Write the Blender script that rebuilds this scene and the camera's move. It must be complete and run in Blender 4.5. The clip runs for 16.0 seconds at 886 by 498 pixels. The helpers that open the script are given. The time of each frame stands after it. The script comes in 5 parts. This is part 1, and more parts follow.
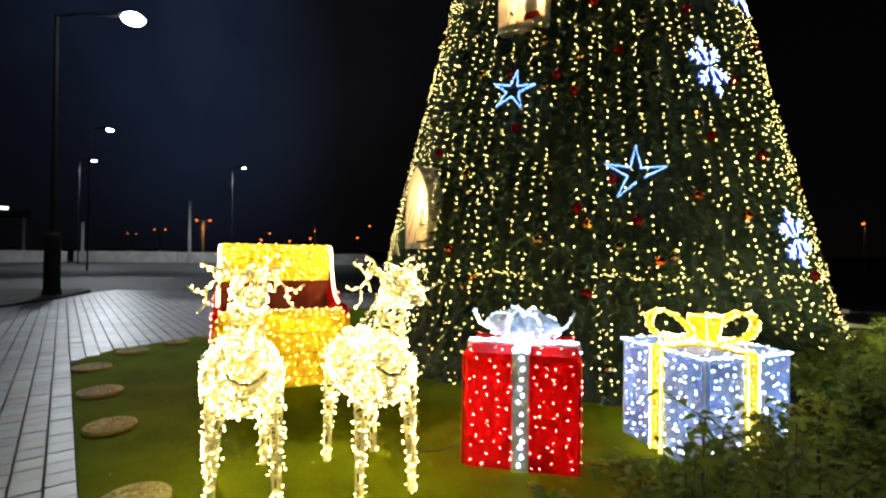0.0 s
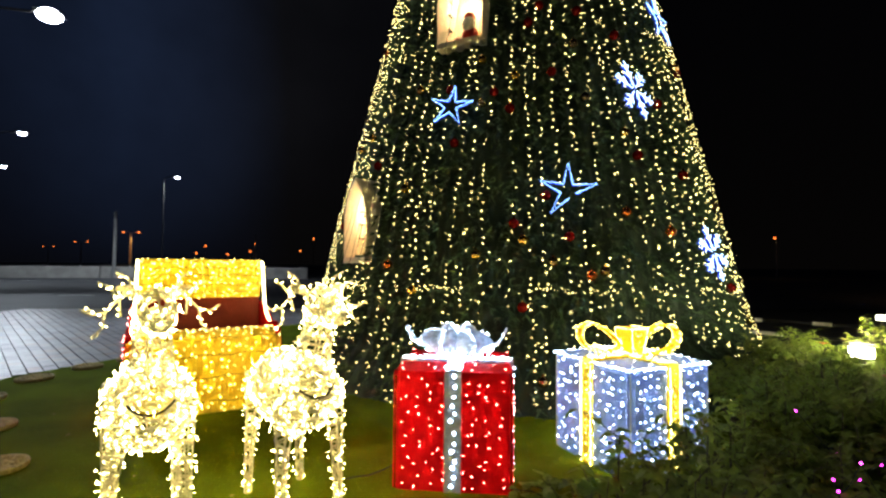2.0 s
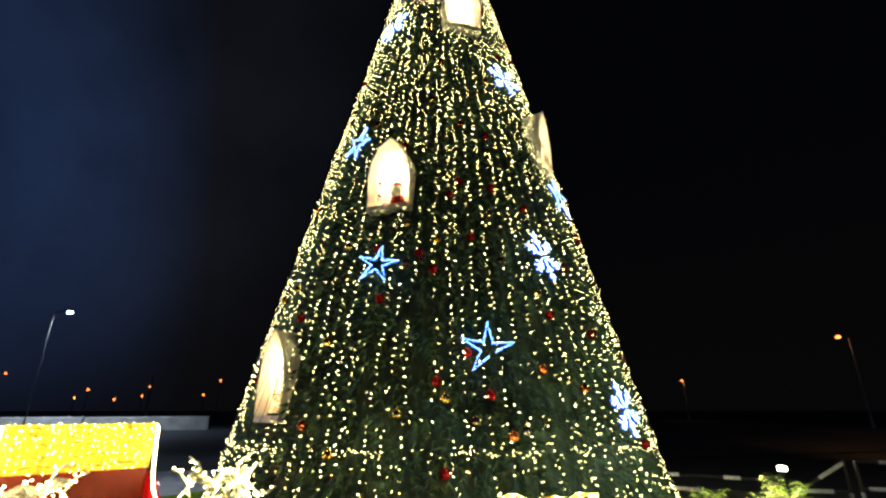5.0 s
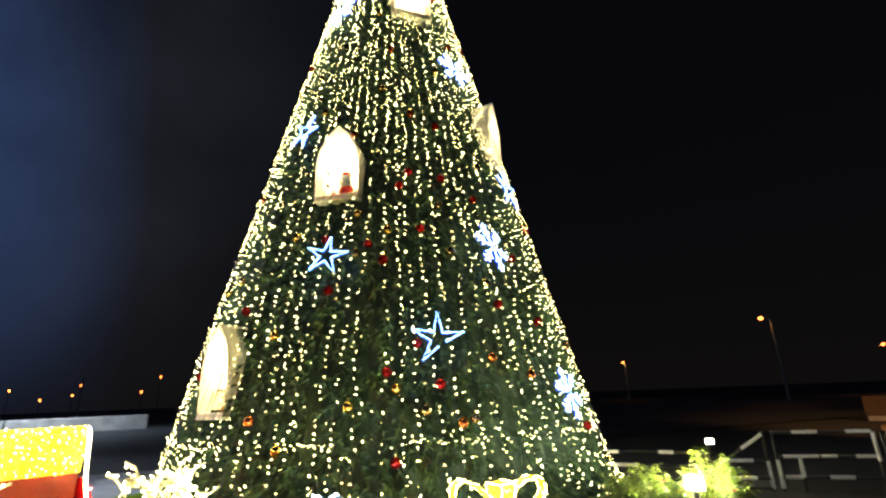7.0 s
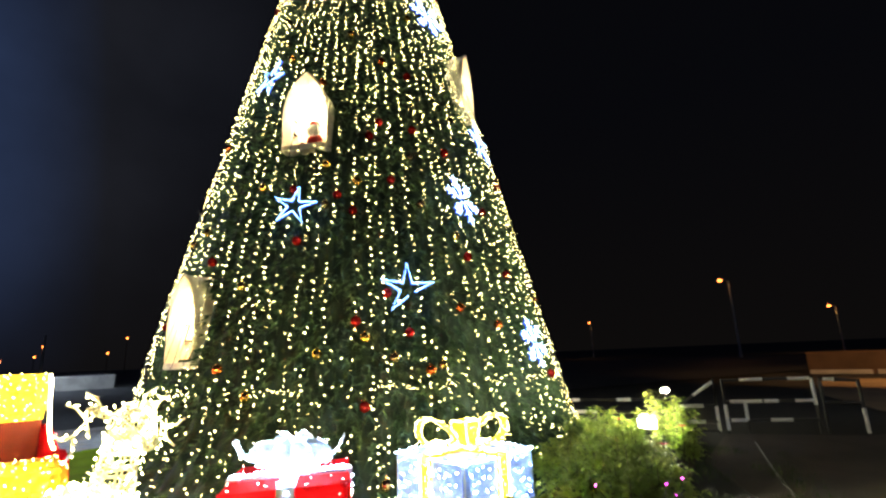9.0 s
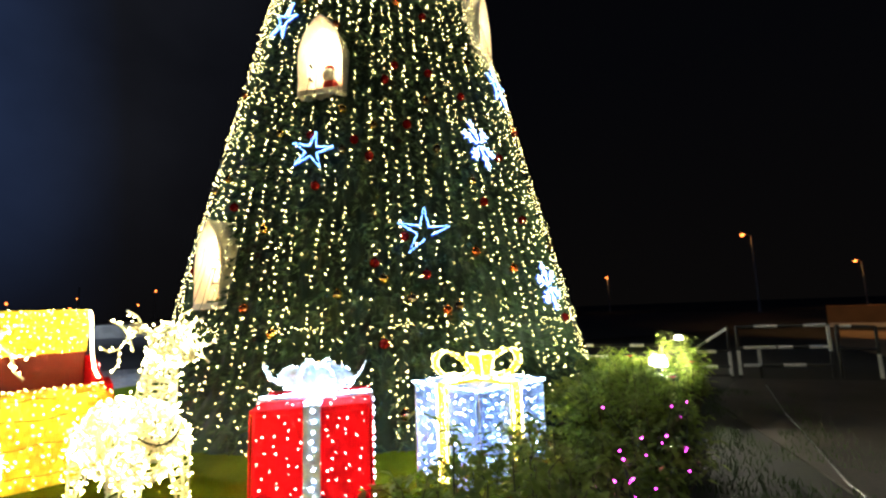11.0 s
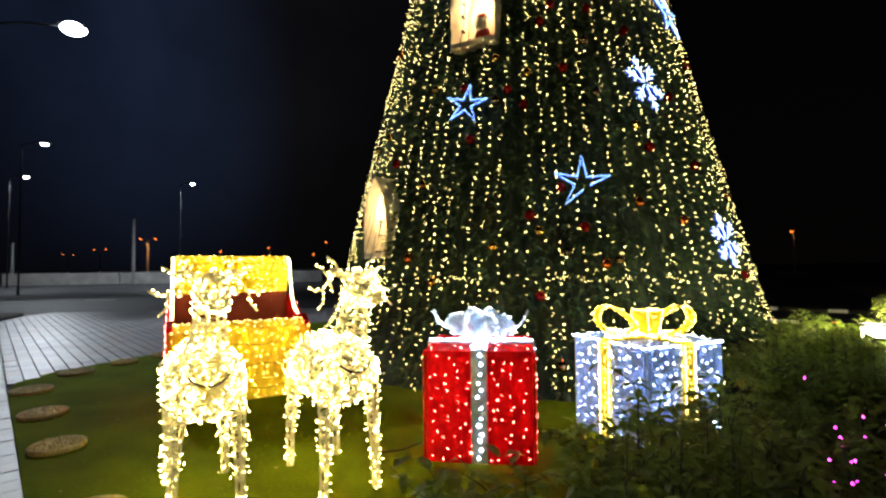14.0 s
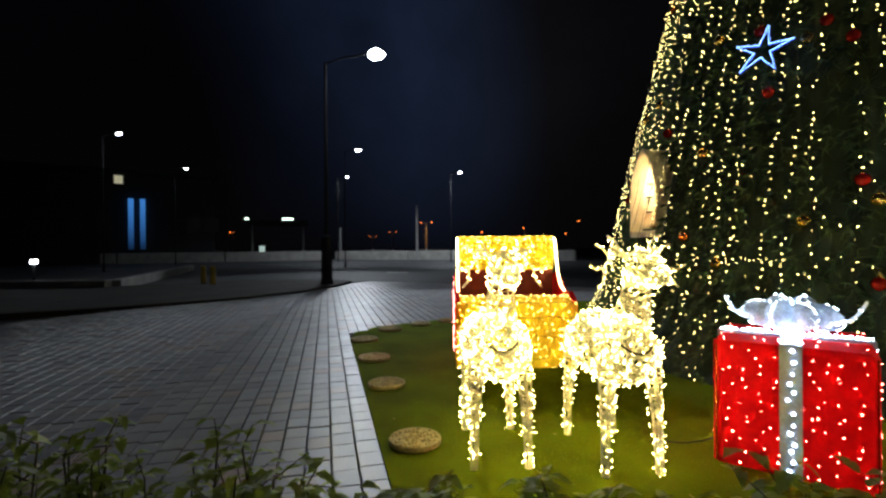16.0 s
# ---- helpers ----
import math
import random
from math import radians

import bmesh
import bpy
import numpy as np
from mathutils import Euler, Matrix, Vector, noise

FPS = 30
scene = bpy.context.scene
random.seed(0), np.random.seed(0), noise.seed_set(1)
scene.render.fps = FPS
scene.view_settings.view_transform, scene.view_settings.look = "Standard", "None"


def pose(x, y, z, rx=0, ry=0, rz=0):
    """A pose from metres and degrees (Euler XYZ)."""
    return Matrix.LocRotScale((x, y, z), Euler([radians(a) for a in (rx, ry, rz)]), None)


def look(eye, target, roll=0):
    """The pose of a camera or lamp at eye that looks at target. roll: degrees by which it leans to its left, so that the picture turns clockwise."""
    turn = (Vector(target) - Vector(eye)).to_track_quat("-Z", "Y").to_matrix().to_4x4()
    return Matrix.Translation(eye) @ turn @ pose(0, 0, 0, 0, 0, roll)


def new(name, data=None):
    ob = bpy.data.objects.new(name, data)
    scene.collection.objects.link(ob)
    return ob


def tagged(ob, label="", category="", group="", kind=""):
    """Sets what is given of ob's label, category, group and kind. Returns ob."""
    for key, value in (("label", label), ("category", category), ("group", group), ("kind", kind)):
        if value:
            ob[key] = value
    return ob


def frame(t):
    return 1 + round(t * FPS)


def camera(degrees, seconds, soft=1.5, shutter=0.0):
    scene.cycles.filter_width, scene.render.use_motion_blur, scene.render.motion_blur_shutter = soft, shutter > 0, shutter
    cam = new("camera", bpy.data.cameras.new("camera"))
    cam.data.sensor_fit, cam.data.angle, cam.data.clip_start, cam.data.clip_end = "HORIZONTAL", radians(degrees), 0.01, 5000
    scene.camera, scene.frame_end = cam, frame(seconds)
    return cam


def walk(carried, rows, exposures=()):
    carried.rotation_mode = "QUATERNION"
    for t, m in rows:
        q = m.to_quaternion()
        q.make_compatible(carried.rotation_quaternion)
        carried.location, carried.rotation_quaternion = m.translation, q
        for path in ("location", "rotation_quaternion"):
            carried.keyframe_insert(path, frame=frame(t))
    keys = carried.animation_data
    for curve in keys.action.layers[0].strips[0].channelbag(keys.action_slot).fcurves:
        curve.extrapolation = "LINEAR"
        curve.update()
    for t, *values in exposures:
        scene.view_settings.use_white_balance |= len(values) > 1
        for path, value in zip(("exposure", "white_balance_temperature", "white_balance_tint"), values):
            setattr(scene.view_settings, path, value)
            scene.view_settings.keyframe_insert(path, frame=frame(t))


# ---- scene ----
cam = camera(86.8, 16.0, soft=2.5)
METRES, EYE, TILT, LEAN, TURN = 1.1, 1.45, 0.4, -0.7, 0.0
ROWS = [
    (0.0, 0.0, 0.0, 0.0, 0.0, 0.0, -0.0),
    (0.5, 0.0164, 0.0468, 0.0019, -1.19, 0.04, 0.1),
    (1.0, 0.0408, 0.0615, 0.004, -3.75, 0.17, 0.22),
    (1.5, 0.0755, 0.0617, 0.0054, -5.21, 0.74, 0.21),
    (2.0, 0.0939, 0.0486, 0.0174, -6.53, 1.58, 0.16),
    (2.5, 0.0988, 0.0307, 0.0332, -7.61, 2.88, 0.06),
    (3.0, 0.0961, 0.0056, 0.057, -9.88, 6.71, -0.15),
    (3.5, 0.0916, -0.0232, 0.0895, -11.66, 11.16, -0.11),
    (4.0, 0.0767, -0.0511, 0.1252, -13.14, 15.75, 0.2),
    (6.5, 0.0872, -0.1242, 0.2117, -19.46, 18.89, 2.09),
    (7.0, 0.0918, -0.1242, 0.1993, -21.19, 16.89, 2.59),
    (7.5, 0.1056, -0.1259, 0.1775, -22.77, 15.36, 2.99),
    (8.0, 0.1178, -0.1165, 0.152, -23.95, 14.1, 3.07),
    (8.5, 0.1294, -0.1113, 0.1149, -24.49, 13.2, 3.03),
    (11.0, 0.1136, -0.1562, -0.0697, -22.44, 6.86, 2.5),
    (11.5, 0.0946, -0.1501, -0.0744, -20.0, 5.94, 2.17),
    (12.0, 0.0752, -0.1405, -0.0785, -16.76, 5.24, 1.91),
    (12.5, 0.0525, -0.1369, -0.077, -12.43, 3.75, 1.58),
    (13.0, 0.0252, -0.1341, -0.0757, -8.32, 2.46, 1.33),
    (13.5, 0.0046, -0.1304, -0.077, -6.68, 2.07, 1.27),
    (14.0, -0.0075, -0.1274, -0.0764, -5.09, 1.73, 1.25),
    (14.5, -0.0175, -0.1258, -0.0728, -0.74, 0.92, 1.19),
    (15.0, -0.0272, -0.1278, -0.0742, 5.58, 0.29, 1.15),
    (15.5, -0.0642, -0.1471, -0.0786, 14.16, -0.04, 1.16),
    (16.0, -0.1419, -0.2058, -0.0744, 25.02, -0.14, 1.24),
]
EXPOSURES = [(0.0, 0.6, 6850, 10), (2.0, 0.45, 6500, 10), (3.0, 0.22, 5950, 10), (4.0, 0.6, 5700, 10), (5.2, 1.3, 5800, 10), (6.5, 2.1, 6050, 10), (8.5, 2.0, 6050, 10), (11.0, 1.45, 5900, 10), (12.5, 0.85, 6500, 10), (14.0, 0.42, 6700, 10), (16.0, 0.3, 6700, 10)]
walk(cam, [(t, pose(0, 0, EYE, TILT, LEAN, TURN) @ pose(METRES * x, METRES * y, METRES * z, 90 + pitch, roll, yaw)) for t, x, y, z, yaw, pitch, roll in ROWS], EXPOSURES)

# ---- world and lights ----
world = bpy.data.worlds.new("night_sky")
scene.world = world
world.use_nodes = True
wn, wl = world.node_tree.nodes, world.node_tree.links
sky_bg = wn["Background"]
sky_tc = wn.new("ShaderNodeTexCoord")
sky_sep = wn.new("ShaderNodeSeparateXYZ")
sky_ramp = wn.new("ShaderNodeValToRGB")
sky_ramp.color_ramp.elements[0].position, sky_ramp.color_ramp.elements[0].color = 0.0, (0.0011, 0.0009, 0.0008, 1)
sky_ramp.color_ramp.elements[1].position, sky_ramp.color_ramp.elements[1].color = 0.45, (0.0006, 0.0006, 0.0008, 1)
sky_side = wn.new("ShaderNodeValToRGB")  # lamp glare haze painted into the sky: bluish over the lit car park, black over the open land
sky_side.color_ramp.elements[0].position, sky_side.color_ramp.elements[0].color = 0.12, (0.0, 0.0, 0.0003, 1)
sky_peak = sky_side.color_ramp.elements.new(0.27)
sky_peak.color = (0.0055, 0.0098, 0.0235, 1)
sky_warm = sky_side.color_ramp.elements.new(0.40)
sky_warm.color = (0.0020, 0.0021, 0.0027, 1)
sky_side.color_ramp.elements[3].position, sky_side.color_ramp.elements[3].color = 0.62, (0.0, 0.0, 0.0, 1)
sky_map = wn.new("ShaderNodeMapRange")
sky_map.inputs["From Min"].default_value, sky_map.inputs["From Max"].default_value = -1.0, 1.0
sky_add = wn.new("ShaderNodeVectorMath")
wl.new(sky_tc.outputs["Generated"], sky_sep.inputs[0])
wl.new(sky_sep.outputs["Z"], sky_ramp.inputs[0])
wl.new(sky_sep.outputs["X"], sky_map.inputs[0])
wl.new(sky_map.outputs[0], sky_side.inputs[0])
wl.new(sky_ramp.outputs[0], sky_add.inputs[0])
sky_cloud, sky_thin, sky_mul = wn.new("ShaderNodeTexNoise"), wn.new("ShaderNodeMapRange"), wn.new("ShaderNodeVectorMath")  # thin uneven cloud
sky_cloud.inputs["Scale"].default_value, sky_cloud.inputs["Detail"].default_value = 2.6, 5
sky_thin.inputs["From Min"].default_value, sky_thin.inputs["From Max"].default_value, sky_thin.inputs["To Min"].default_value, sky_thin.inputs["To Max"].default_value = 0.3, 0.7, 0.45, 1.5
sky_mul.operation = "SCALE"
wl.new(sky_tc.outputs["Generated"], sky_cloud.inputs["Vector"])
wl.new(sky_cloud.outputs["Fac"], sky_thin.inputs[0])
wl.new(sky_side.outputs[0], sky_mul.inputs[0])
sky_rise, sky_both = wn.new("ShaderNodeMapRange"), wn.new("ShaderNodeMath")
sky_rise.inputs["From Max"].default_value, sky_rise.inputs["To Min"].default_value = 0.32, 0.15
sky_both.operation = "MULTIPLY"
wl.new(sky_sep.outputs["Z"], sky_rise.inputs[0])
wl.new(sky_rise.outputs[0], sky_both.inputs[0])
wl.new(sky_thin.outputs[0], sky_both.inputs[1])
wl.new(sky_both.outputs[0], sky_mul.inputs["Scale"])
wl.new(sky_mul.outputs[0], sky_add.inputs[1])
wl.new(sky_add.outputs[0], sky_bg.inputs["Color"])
sky_bg.inputs["Strength"].default_value = 1.0


def point_lamp(name, place, watts, colour, radius):
    data = bpy.data.lights.new(name, "POINT")
    data.energy, data.color, data.shadow_soft_size = watts, colour, radius
    ob = new(name, data)
    ob.location = place
    return ob


def down_lamp(name, place, watts, colour, radius, spread=150):
    data = bpy.data.lights.new(name, "SPOT")
    data.energy, data.color, data.shadow_soft_size = watts, colour, radius
    data.spot_size, data.spot_blend = radians(spread), 0.6
    ob = new(name, data)
    ob.location = place
    return ob


WHITE_LED = (0.80, 0.90, 1.0)
SODIUM = (1.0, 0.48, 0.14)

# ---- materials ----


def material(name, colour, rough=0.6, metal=0.0, vary=0.25, scale=8.0, bump=0.0, fine=60.0, island=0.0, trans=0.0, spec=0.5):
    m = bpy.data.materials.new(name)
    m.use_nodes = True
    n, l = m.node_tree.nodes, m.node_tree.links
    b = n["Principled BSDF"]
    b.inputs["Roughness"].default_value, b.inputs["Metallic"].default_value = rough, metal
    b.inputs["Specular IOR Level"].default_value = spec
    if trans:
        b.inputs["Transmission Weight"].default_value = trans
    tc = n.new("ShaderNodeTexCoord")
    big, small = n.new("ShaderNodeTexNoise"), n.new("ShaderNodeTexNoise")
    big.inputs["Scale"].default_value, small.inputs["Scale"].default_value = scale, fine
    big.inputs["Detail"].default_value = small.inputs["Detail"].default_value = 4
    for t in (big, small):
        l.new(tc.outputs["Object"], t.inputs["Vector"])
    mix = n.new("ShaderNodeMath")
    mix.operation = "MULTIPLY_ADD"
    l.new(small.outputs["Fac"], mix.inputs[0])
    mix.inputs[1].default_value = 0.5
    l.new(big.outputs["Fac"], mix.inputs[2])
    ramp = n.new("ShaderNodeMapRange")
    ramp.inputs["From Min"].default_value, ramp.inputs["From Max"].default_value = 0.45, 1.05
    ramp.inputs["To Min"].default_value, ramp.inputs["To Max"].default_value = 1 - vary, 1 + vary
    l.new(mix.outputs[0], ramp.inputs[0])
    factor = ramp.outputs[0]
    if island:
        geo = n.new("ShaderNodeNewGeometry")
        r2 = n.new("ShaderNodeMapRange")
        r2.inputs["To Min"].default_value, r2.inputs["To Max"].default_value = 1 - island, 1 + island
        info, both, frac = n.new("ShaderNodeObjectInfo"), n.new("ShaderNodeMath"), n.new("ShaderNodeMath")
        frac.operation = "FRACT"
        l.new(geo.outputs["Random Per Island"], both.inputs[0])
        l.new(info.outputs["Random"], both.inputs[1])
        l.new(both.outputs[0], frac.inputs[0])
        l.new(frac.outputs[0], r2.inputs[0])
        mu = n.new("ShaderNodeMath")
        mu.operation = "MULTIPLY"
        l.new(factor, mu.inputs[0])
        l.new(r2.outputs[0], mu.inputs[1])
        factor = mu.outputs[0]
    sc = n.new("ShaderNodeVectorMath")
    sc.operation = "SCALE"
    sc.inputs[0].default_value = colour
    l.new(factor, sc.inputs["Scale"])
    l.new(sc.outputs[0], b.inputs["Base Color"])
    if bump:
        bp = n.new("ShaderNodeBump")
        bp.inputs["Strength"].default_value, bp.inputs["Distance"].default_value = bump, 0.01
        l.new(mix.outputs[0], bp.inputs["Height"])
        l.new(bp.outputs[0], b.inputs["Normal"])
    return m


def glowing(name, colour, strength, vary=0.0):
    m = bpy.data.materials.new(name)
    m.use_nodes = True
    n, l = m.node_tree.nodes, m.node_tree.links
    b = n["Principled BSDF"]
    b.inputs["Base Color"].default_value = (*colour, 1)
    b.inputs["Emission Color"].default_value = (*colour, 1)
    b.inputs["Emission Strength"].default_value = strength
    if vary:
        geo, info = n.new("ShaderNodeNewGeometry"), n.new("ShaderNodeObjectInfo")
        r, mean = n.new("ShaderNodeMapRange"), n.new("ShaderNodeMath")
        mean.operation = "FRACT"
        both = n.new("ShaderNodeMath")
        l.new(geo.outputs["Random Per Island"], both.inputs[0])
        l.new(info.outputs["Random"], both.inputs[1])
        l.new(both.outputs[0], mean.inputs[0])
        r.inputs["To Min"].default_value, r.inputs["To Max"].default_value = strength * (1 - vary), strength * (1 + vary)
        l.new(mean.outputs[0], r.inputs[0])
        l.new(r.outputs[0], b.inputs["Emission Strength"])
    return m


M_GROUND = material("dark_earth", (0.02, 0.019, 0.016), 0.95, vary=0.4, scale=0.4, bump=0.4)
M_ASPHALT = material("asphalt", (0.036, 0.037, 0.041), 0.7, vary=0.3, scale=0.5, bump=0.5, fine=90)
M_PAVER = material("grey_concrete_paver", (0.215, 0.222, 0.24), 0.42, vary=0.28, scale=1.4, bump=0.25, fine=70, island=0.20)
n, l = M_PAVER.node_tree.nodes, M_PAVER.node_tree.links  # one paver in seven has a reddish-brown cast
tint = [q for q in n if q.type == "VECT_MATH"][0]
odd, cast = n.new("ShaderNodeMapRange"), n.new("ShaderNodeMix")
odd.inputs["From Min"].default_value, odd.inputs["From Max"].default_value = 0.80, 0.92
cast.data_type = "RGBA"
cast.inputs[6].default_value, cast.inputs[7].default_value = (0.215, 0.222, 0.24, 1), (0.215, 0.175, 0.155, 1)
l.new([q for q in n if q.type == "MATH" and q.operation == "FRACT"][0].outputs[0], odd.inputs[0])
l.new(odd.outputs[0], cast.inputs[0])
l.new(cast.outputs[2], tint.inputs[0])
M_JOINT = material("paver_joint", (0.085, 0.085, 0.085), 0.95, vary=0.3, bump=0.3)
M_TURF = material("artificial_turf", (0.105, 0.145, 0.002), 0.95, vary=0.35, scale=1.6, bump=0.6, fine=180, spec=0.06)
M_BLADE = material("turf_blade", (0.11, 0.155, 0.003), 0.85, vary=0.2, scale=2.0, island=0.35, spec=0.1)
M_CONCRETE = material("weathered_concrete", (0.34, 0.33, 0.31), 0.85, vary=0.3, scale=1.3, bump=0.4)
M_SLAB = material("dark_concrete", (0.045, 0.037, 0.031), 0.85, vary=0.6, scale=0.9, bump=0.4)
M_LINE = material("white_road_paint", (0.62, 0.62, 0.6), 0.7, vary=0.3, scale=5)
M_STONE = material("pebbled_stone", (0.50, 0.42, 0.20), 0.85, vary=0.45, scale=30, bump=0.9, fine=140)
M_POLE = material("dark_painted_steel", (0.010, 0.010, 0.011), 0.75, 0.0, vary=0.2, scale=6)
M_GREYPOLE = material("galvanised_steel", (0.35, 0.35, 0.35), 0.5, 0.6, vary=0.2, scale=6)
M_YELLOW = material("yellow_paint", (0.55, 0.36, 0.05), 0.5, vary=0.2)
M_WHITEPAINT = material("white_paint", (0.75, 0.75, 0.73), 0.5, vary=0.15)
M_BLACKPAINT = material("black_paint", (0.02, 0.02, 0.02), 0.45, vary=0.2)
M_NEEDLE = material("tinsel_needles", (0.075, 0.135, 0.062), 0.6, vary=0.4, scale=1.5, island=0.5, spec=0.25)
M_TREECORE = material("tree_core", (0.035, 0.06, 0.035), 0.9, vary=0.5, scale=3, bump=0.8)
M_LEAF = material("shrub_leaf", (0.17, 0.215, 0.035), 0.55, vary=0.3, scale=9, island=0.45)
for leafy in (M_LEAF, M_BLADE):  # thin leaves let light through
    n, l = leafy.node_tree.nodes, leafy.node_tree.links
    tr, mx = n.new("ShaderNodeBsdfTranslucent"), n.new("ShaderNodeMixShader")
    tr.inputs["Color"].default_value = (0.34, 0.46, 0.08, 1)
    mx.inputs[0].default_value = 0.45
    l.new(n["Principled BSDF"].outputs[0], mx.inputs[1])
    l.new(tr.outputs[0], mx.inputs[2])
    l.new(mx.outputs[0], n["Material Output"].inputs["Surface"])
M_SILVERMESH = material("silver_mesh_ribbon", (0.60, 0.65, 0.74), 0.45, 0.1, vary=0.2, scale=30, bump=0.4)
M_GRASS = material("rough_grass", (0.035, 0.065, 0.010), 0.8, vary=0.4, scale=3, island=0.4)
M_STEM = material("shrub_stem", (0.09, 0.075, 0.04), 0.8, vary=0.3)
M_CABLE = material("green_cable", (0.012, 0.025, 0.01), 0.6, vary=0.2)
M_WIRE = material("white_wire", (0.82, 0.78, 0.64), 0.5, vary=0.1)
M_DARKWIRE = material("dark_bent_wire", (0.03, 0.028, 0.025), 0.6, vary=0.2)
M_CREAM = material("cream_plaster_board", (0.78, 0.70, 0.55), 0.8, vary=0.12, scale=6, bump=0.2)
M_REDCLOTH = material("red_tinsel_cloth", (0.66, 0.012, 0.02), 0.6, vary=0.25, scale=22, bump=0.5, fine=150, spec=0.15)
M_SILVERCLOTH = material("silver_blue_tinsel_cloth", (0.36, 0.46, 0.74), 0.5, vary=0.3, scale=22, bump=0.5, fine=150)
M_GOLDCLOTH = material("gold_tinsel_cloth", (0.80, 0.60, 0.05), 0.45, vary=0.35, scale=25, bump=0.6, fine=150)
M_WHITECLOTH = material("white_tinsel", (0.75, 0.8, 0.88), 0.5, vary=0.2, scale=25, bump=0.5)
for cloth, tint in ((M_REDCLOTH, (0.75, 0.02, 0.03, 1)), (M_SILVERCLOTH, (0.45, 0.56, 0.88, 1)), (M_GOLDCLOTH, (0.95, 0.78, 0.08, 1)), (M_WHITECLOTH, (0.8, 0.86, 0.95, 1))):  # thin tinsel cloth
    n, l = cloth.node_tree.nodes, cloth.node_tree.links
    tr, mx = n.new("ShaderNodeBsdfTranslucent"), n.new("ShaderNodeMixShader")
    tr.inputs["Color"].default_value = tint
    mx.inputs[0].default_value = 0.5
    l.new(n["Principled BSDF"].outputs[0], mx.inputs[1])
    l.new(tr.outputs[0], mx.inputs[2])
    l.new(mx.outputs[0], n["Material Output"].inputs["Surface"])
M_BOWMESH = material("white_bow_mesh", (0.7, 0.78, 0.9), 0.5, vary=0.3, scale=30, bump=0.4)
n, l = M_BOWMESH.node_tree.nodes, M_BOWMESH.node_tree.links  # open-weave mesh: partly see-through
tr, mx, cl, wv = n.new("ShaderNodeBsdfTransparent"), n.new("ShaderNodeMixShader"), n.new("ShaderNodeMapRange"), n.new("ShaderNodeTexNoise")
wv.inputs["Scale"].default_value = 26
cl.inputs["From Min"].default_value, cl.inputs["From Max"].default_value, cl.inputs["To Min"].default_value, cl.inputs["To Max"].default_value = 0.35, 0.65, 0.04, 0.35
l.new(wv.outputs["Fac"], cl.inputs[0])
l.new(cl.outputs[0], mx.inputs[0])
l.new(n["Principled BSDF"].outputs[0], mx.inputs[1])
l.new(tr.outputs[0], mx.inputs[2])
l.new(mx.outputs[0], n["Material Output"].inputs["Surface"])
M_MAROON = material("maroon_board", (0.20, 0.022, 0.012), 0.6, vary=0.2, scale=4)
M_REDBALL = material("red_bauble", (0.36, 0.014, 0.01), 0.12, 0.6, vary=0.1)
M_GOLDBALL = material("gold_bauble", (0.75, 0.52, 0.14), 0.14, 0.9, vary=0.1)
M_ORANGEBALL = material("copper_bauble", (0.7, 0.22, 0.05), 0.14, 0.8, vary=0.1)
M_CLEARBALL = material("pearl_bauble", (0.30, 0.25, 0.14), 0.12, 0.8, vary=0.1)
M_FIGRED = material("red_figure_paint", (0.55, 0.03, 0.02), 0.4, vary=0.2)
M_FIGWHITE = material("white_figure_paint", (0.8, 0.78, 0.72), 0.5, vary=0.1)
M_FIGORANGE = material("orange_figure_paint", (0.7, 0.2, 0.03), 0.4, vary=0.2)
M_BUILD = material("distant_building", (0.025, 0.025, 0.028), 0.8, vary=0.2, scale=0.3)
M_PETAL = material("red_petal", (0.6, 0.05, 0.03), 0.5, vary=0.2)
M_DRYLEAF = material("dry_leaf", (0.32, 0.24, 0.08), 0.7, vary=0.3)
M_OCHRE = material("brown_render_wall", (0.09, 0.055, 0.032), 0.9, vary=0.4, scale=0.7, bump=0.3)
M_LITROAD = material("orange_lit_road", (0.24, 0.17, 0.10), 0.9, vary=0.35, scale=0.6, bump=0.4)

G_TREE = glowing("warm_tree_bulb", (1.0, 0.81, 0.27), 11.5, 0.65)
G_DEER = glowing("warm_white_bulb", (1.0, 0.78, 0.25), 62.0, 0.5)
G_GOLD = glowing("amber_bulb", (1.0, 0.75, 0.16), 24.0, 0.6)
G_SLEIGH = glowing("soft_amber_bulb", (1.0, 0.78, 0.20), 20.0, 0.6)
G_REDB = glowing("red_bulb", (1.0, 0.15, 0.12), 52.0, 0.5)
G_COLD = glowing("cold_white_bulb", (0.52, 0.71, 1.0), 33.0, 0.5)
G_BOW = glowing("pale_blue_white_bulb", (0.62, 0.82, 1.0), 13.0, 0.5)
G_NEON = glowing("blue_white_rope_light", (0.19, 0.43, 1.0), 7.5)
G_FLAKE = glowing("white_blue_rope_light", (0.42, 0.64, 1.0), 7.5)
# deep blue for the rope lights' halo, put into a backing's colour
M_BLUEHALO = material("blue_halo_backing", (0.012, 0.07, 0.80), 0.4, vary=0.4, scale=40, bump=0.6)
G_ROPE = glowing("warm_rope_light", (1.0, 0.82, 0.36), 12.0)
G_LED = glowing("street_led", WHITE_LED, 60.0)
G_SODIUM = glowing("sodium_lamp", (1.0, 0.19, 0.028), 3.2)
G_FLOOD = glowing("garden_lamp", (1.0, 0.93, 0.66), 14.0)
G_PINK = glowing("magenta_bulb", (1.0, 0.05, 0.72), 7.0, 0.6)
G_BLUE = glowing("blue_column_light", (0.05, 0.24, 0.70), 0.42)
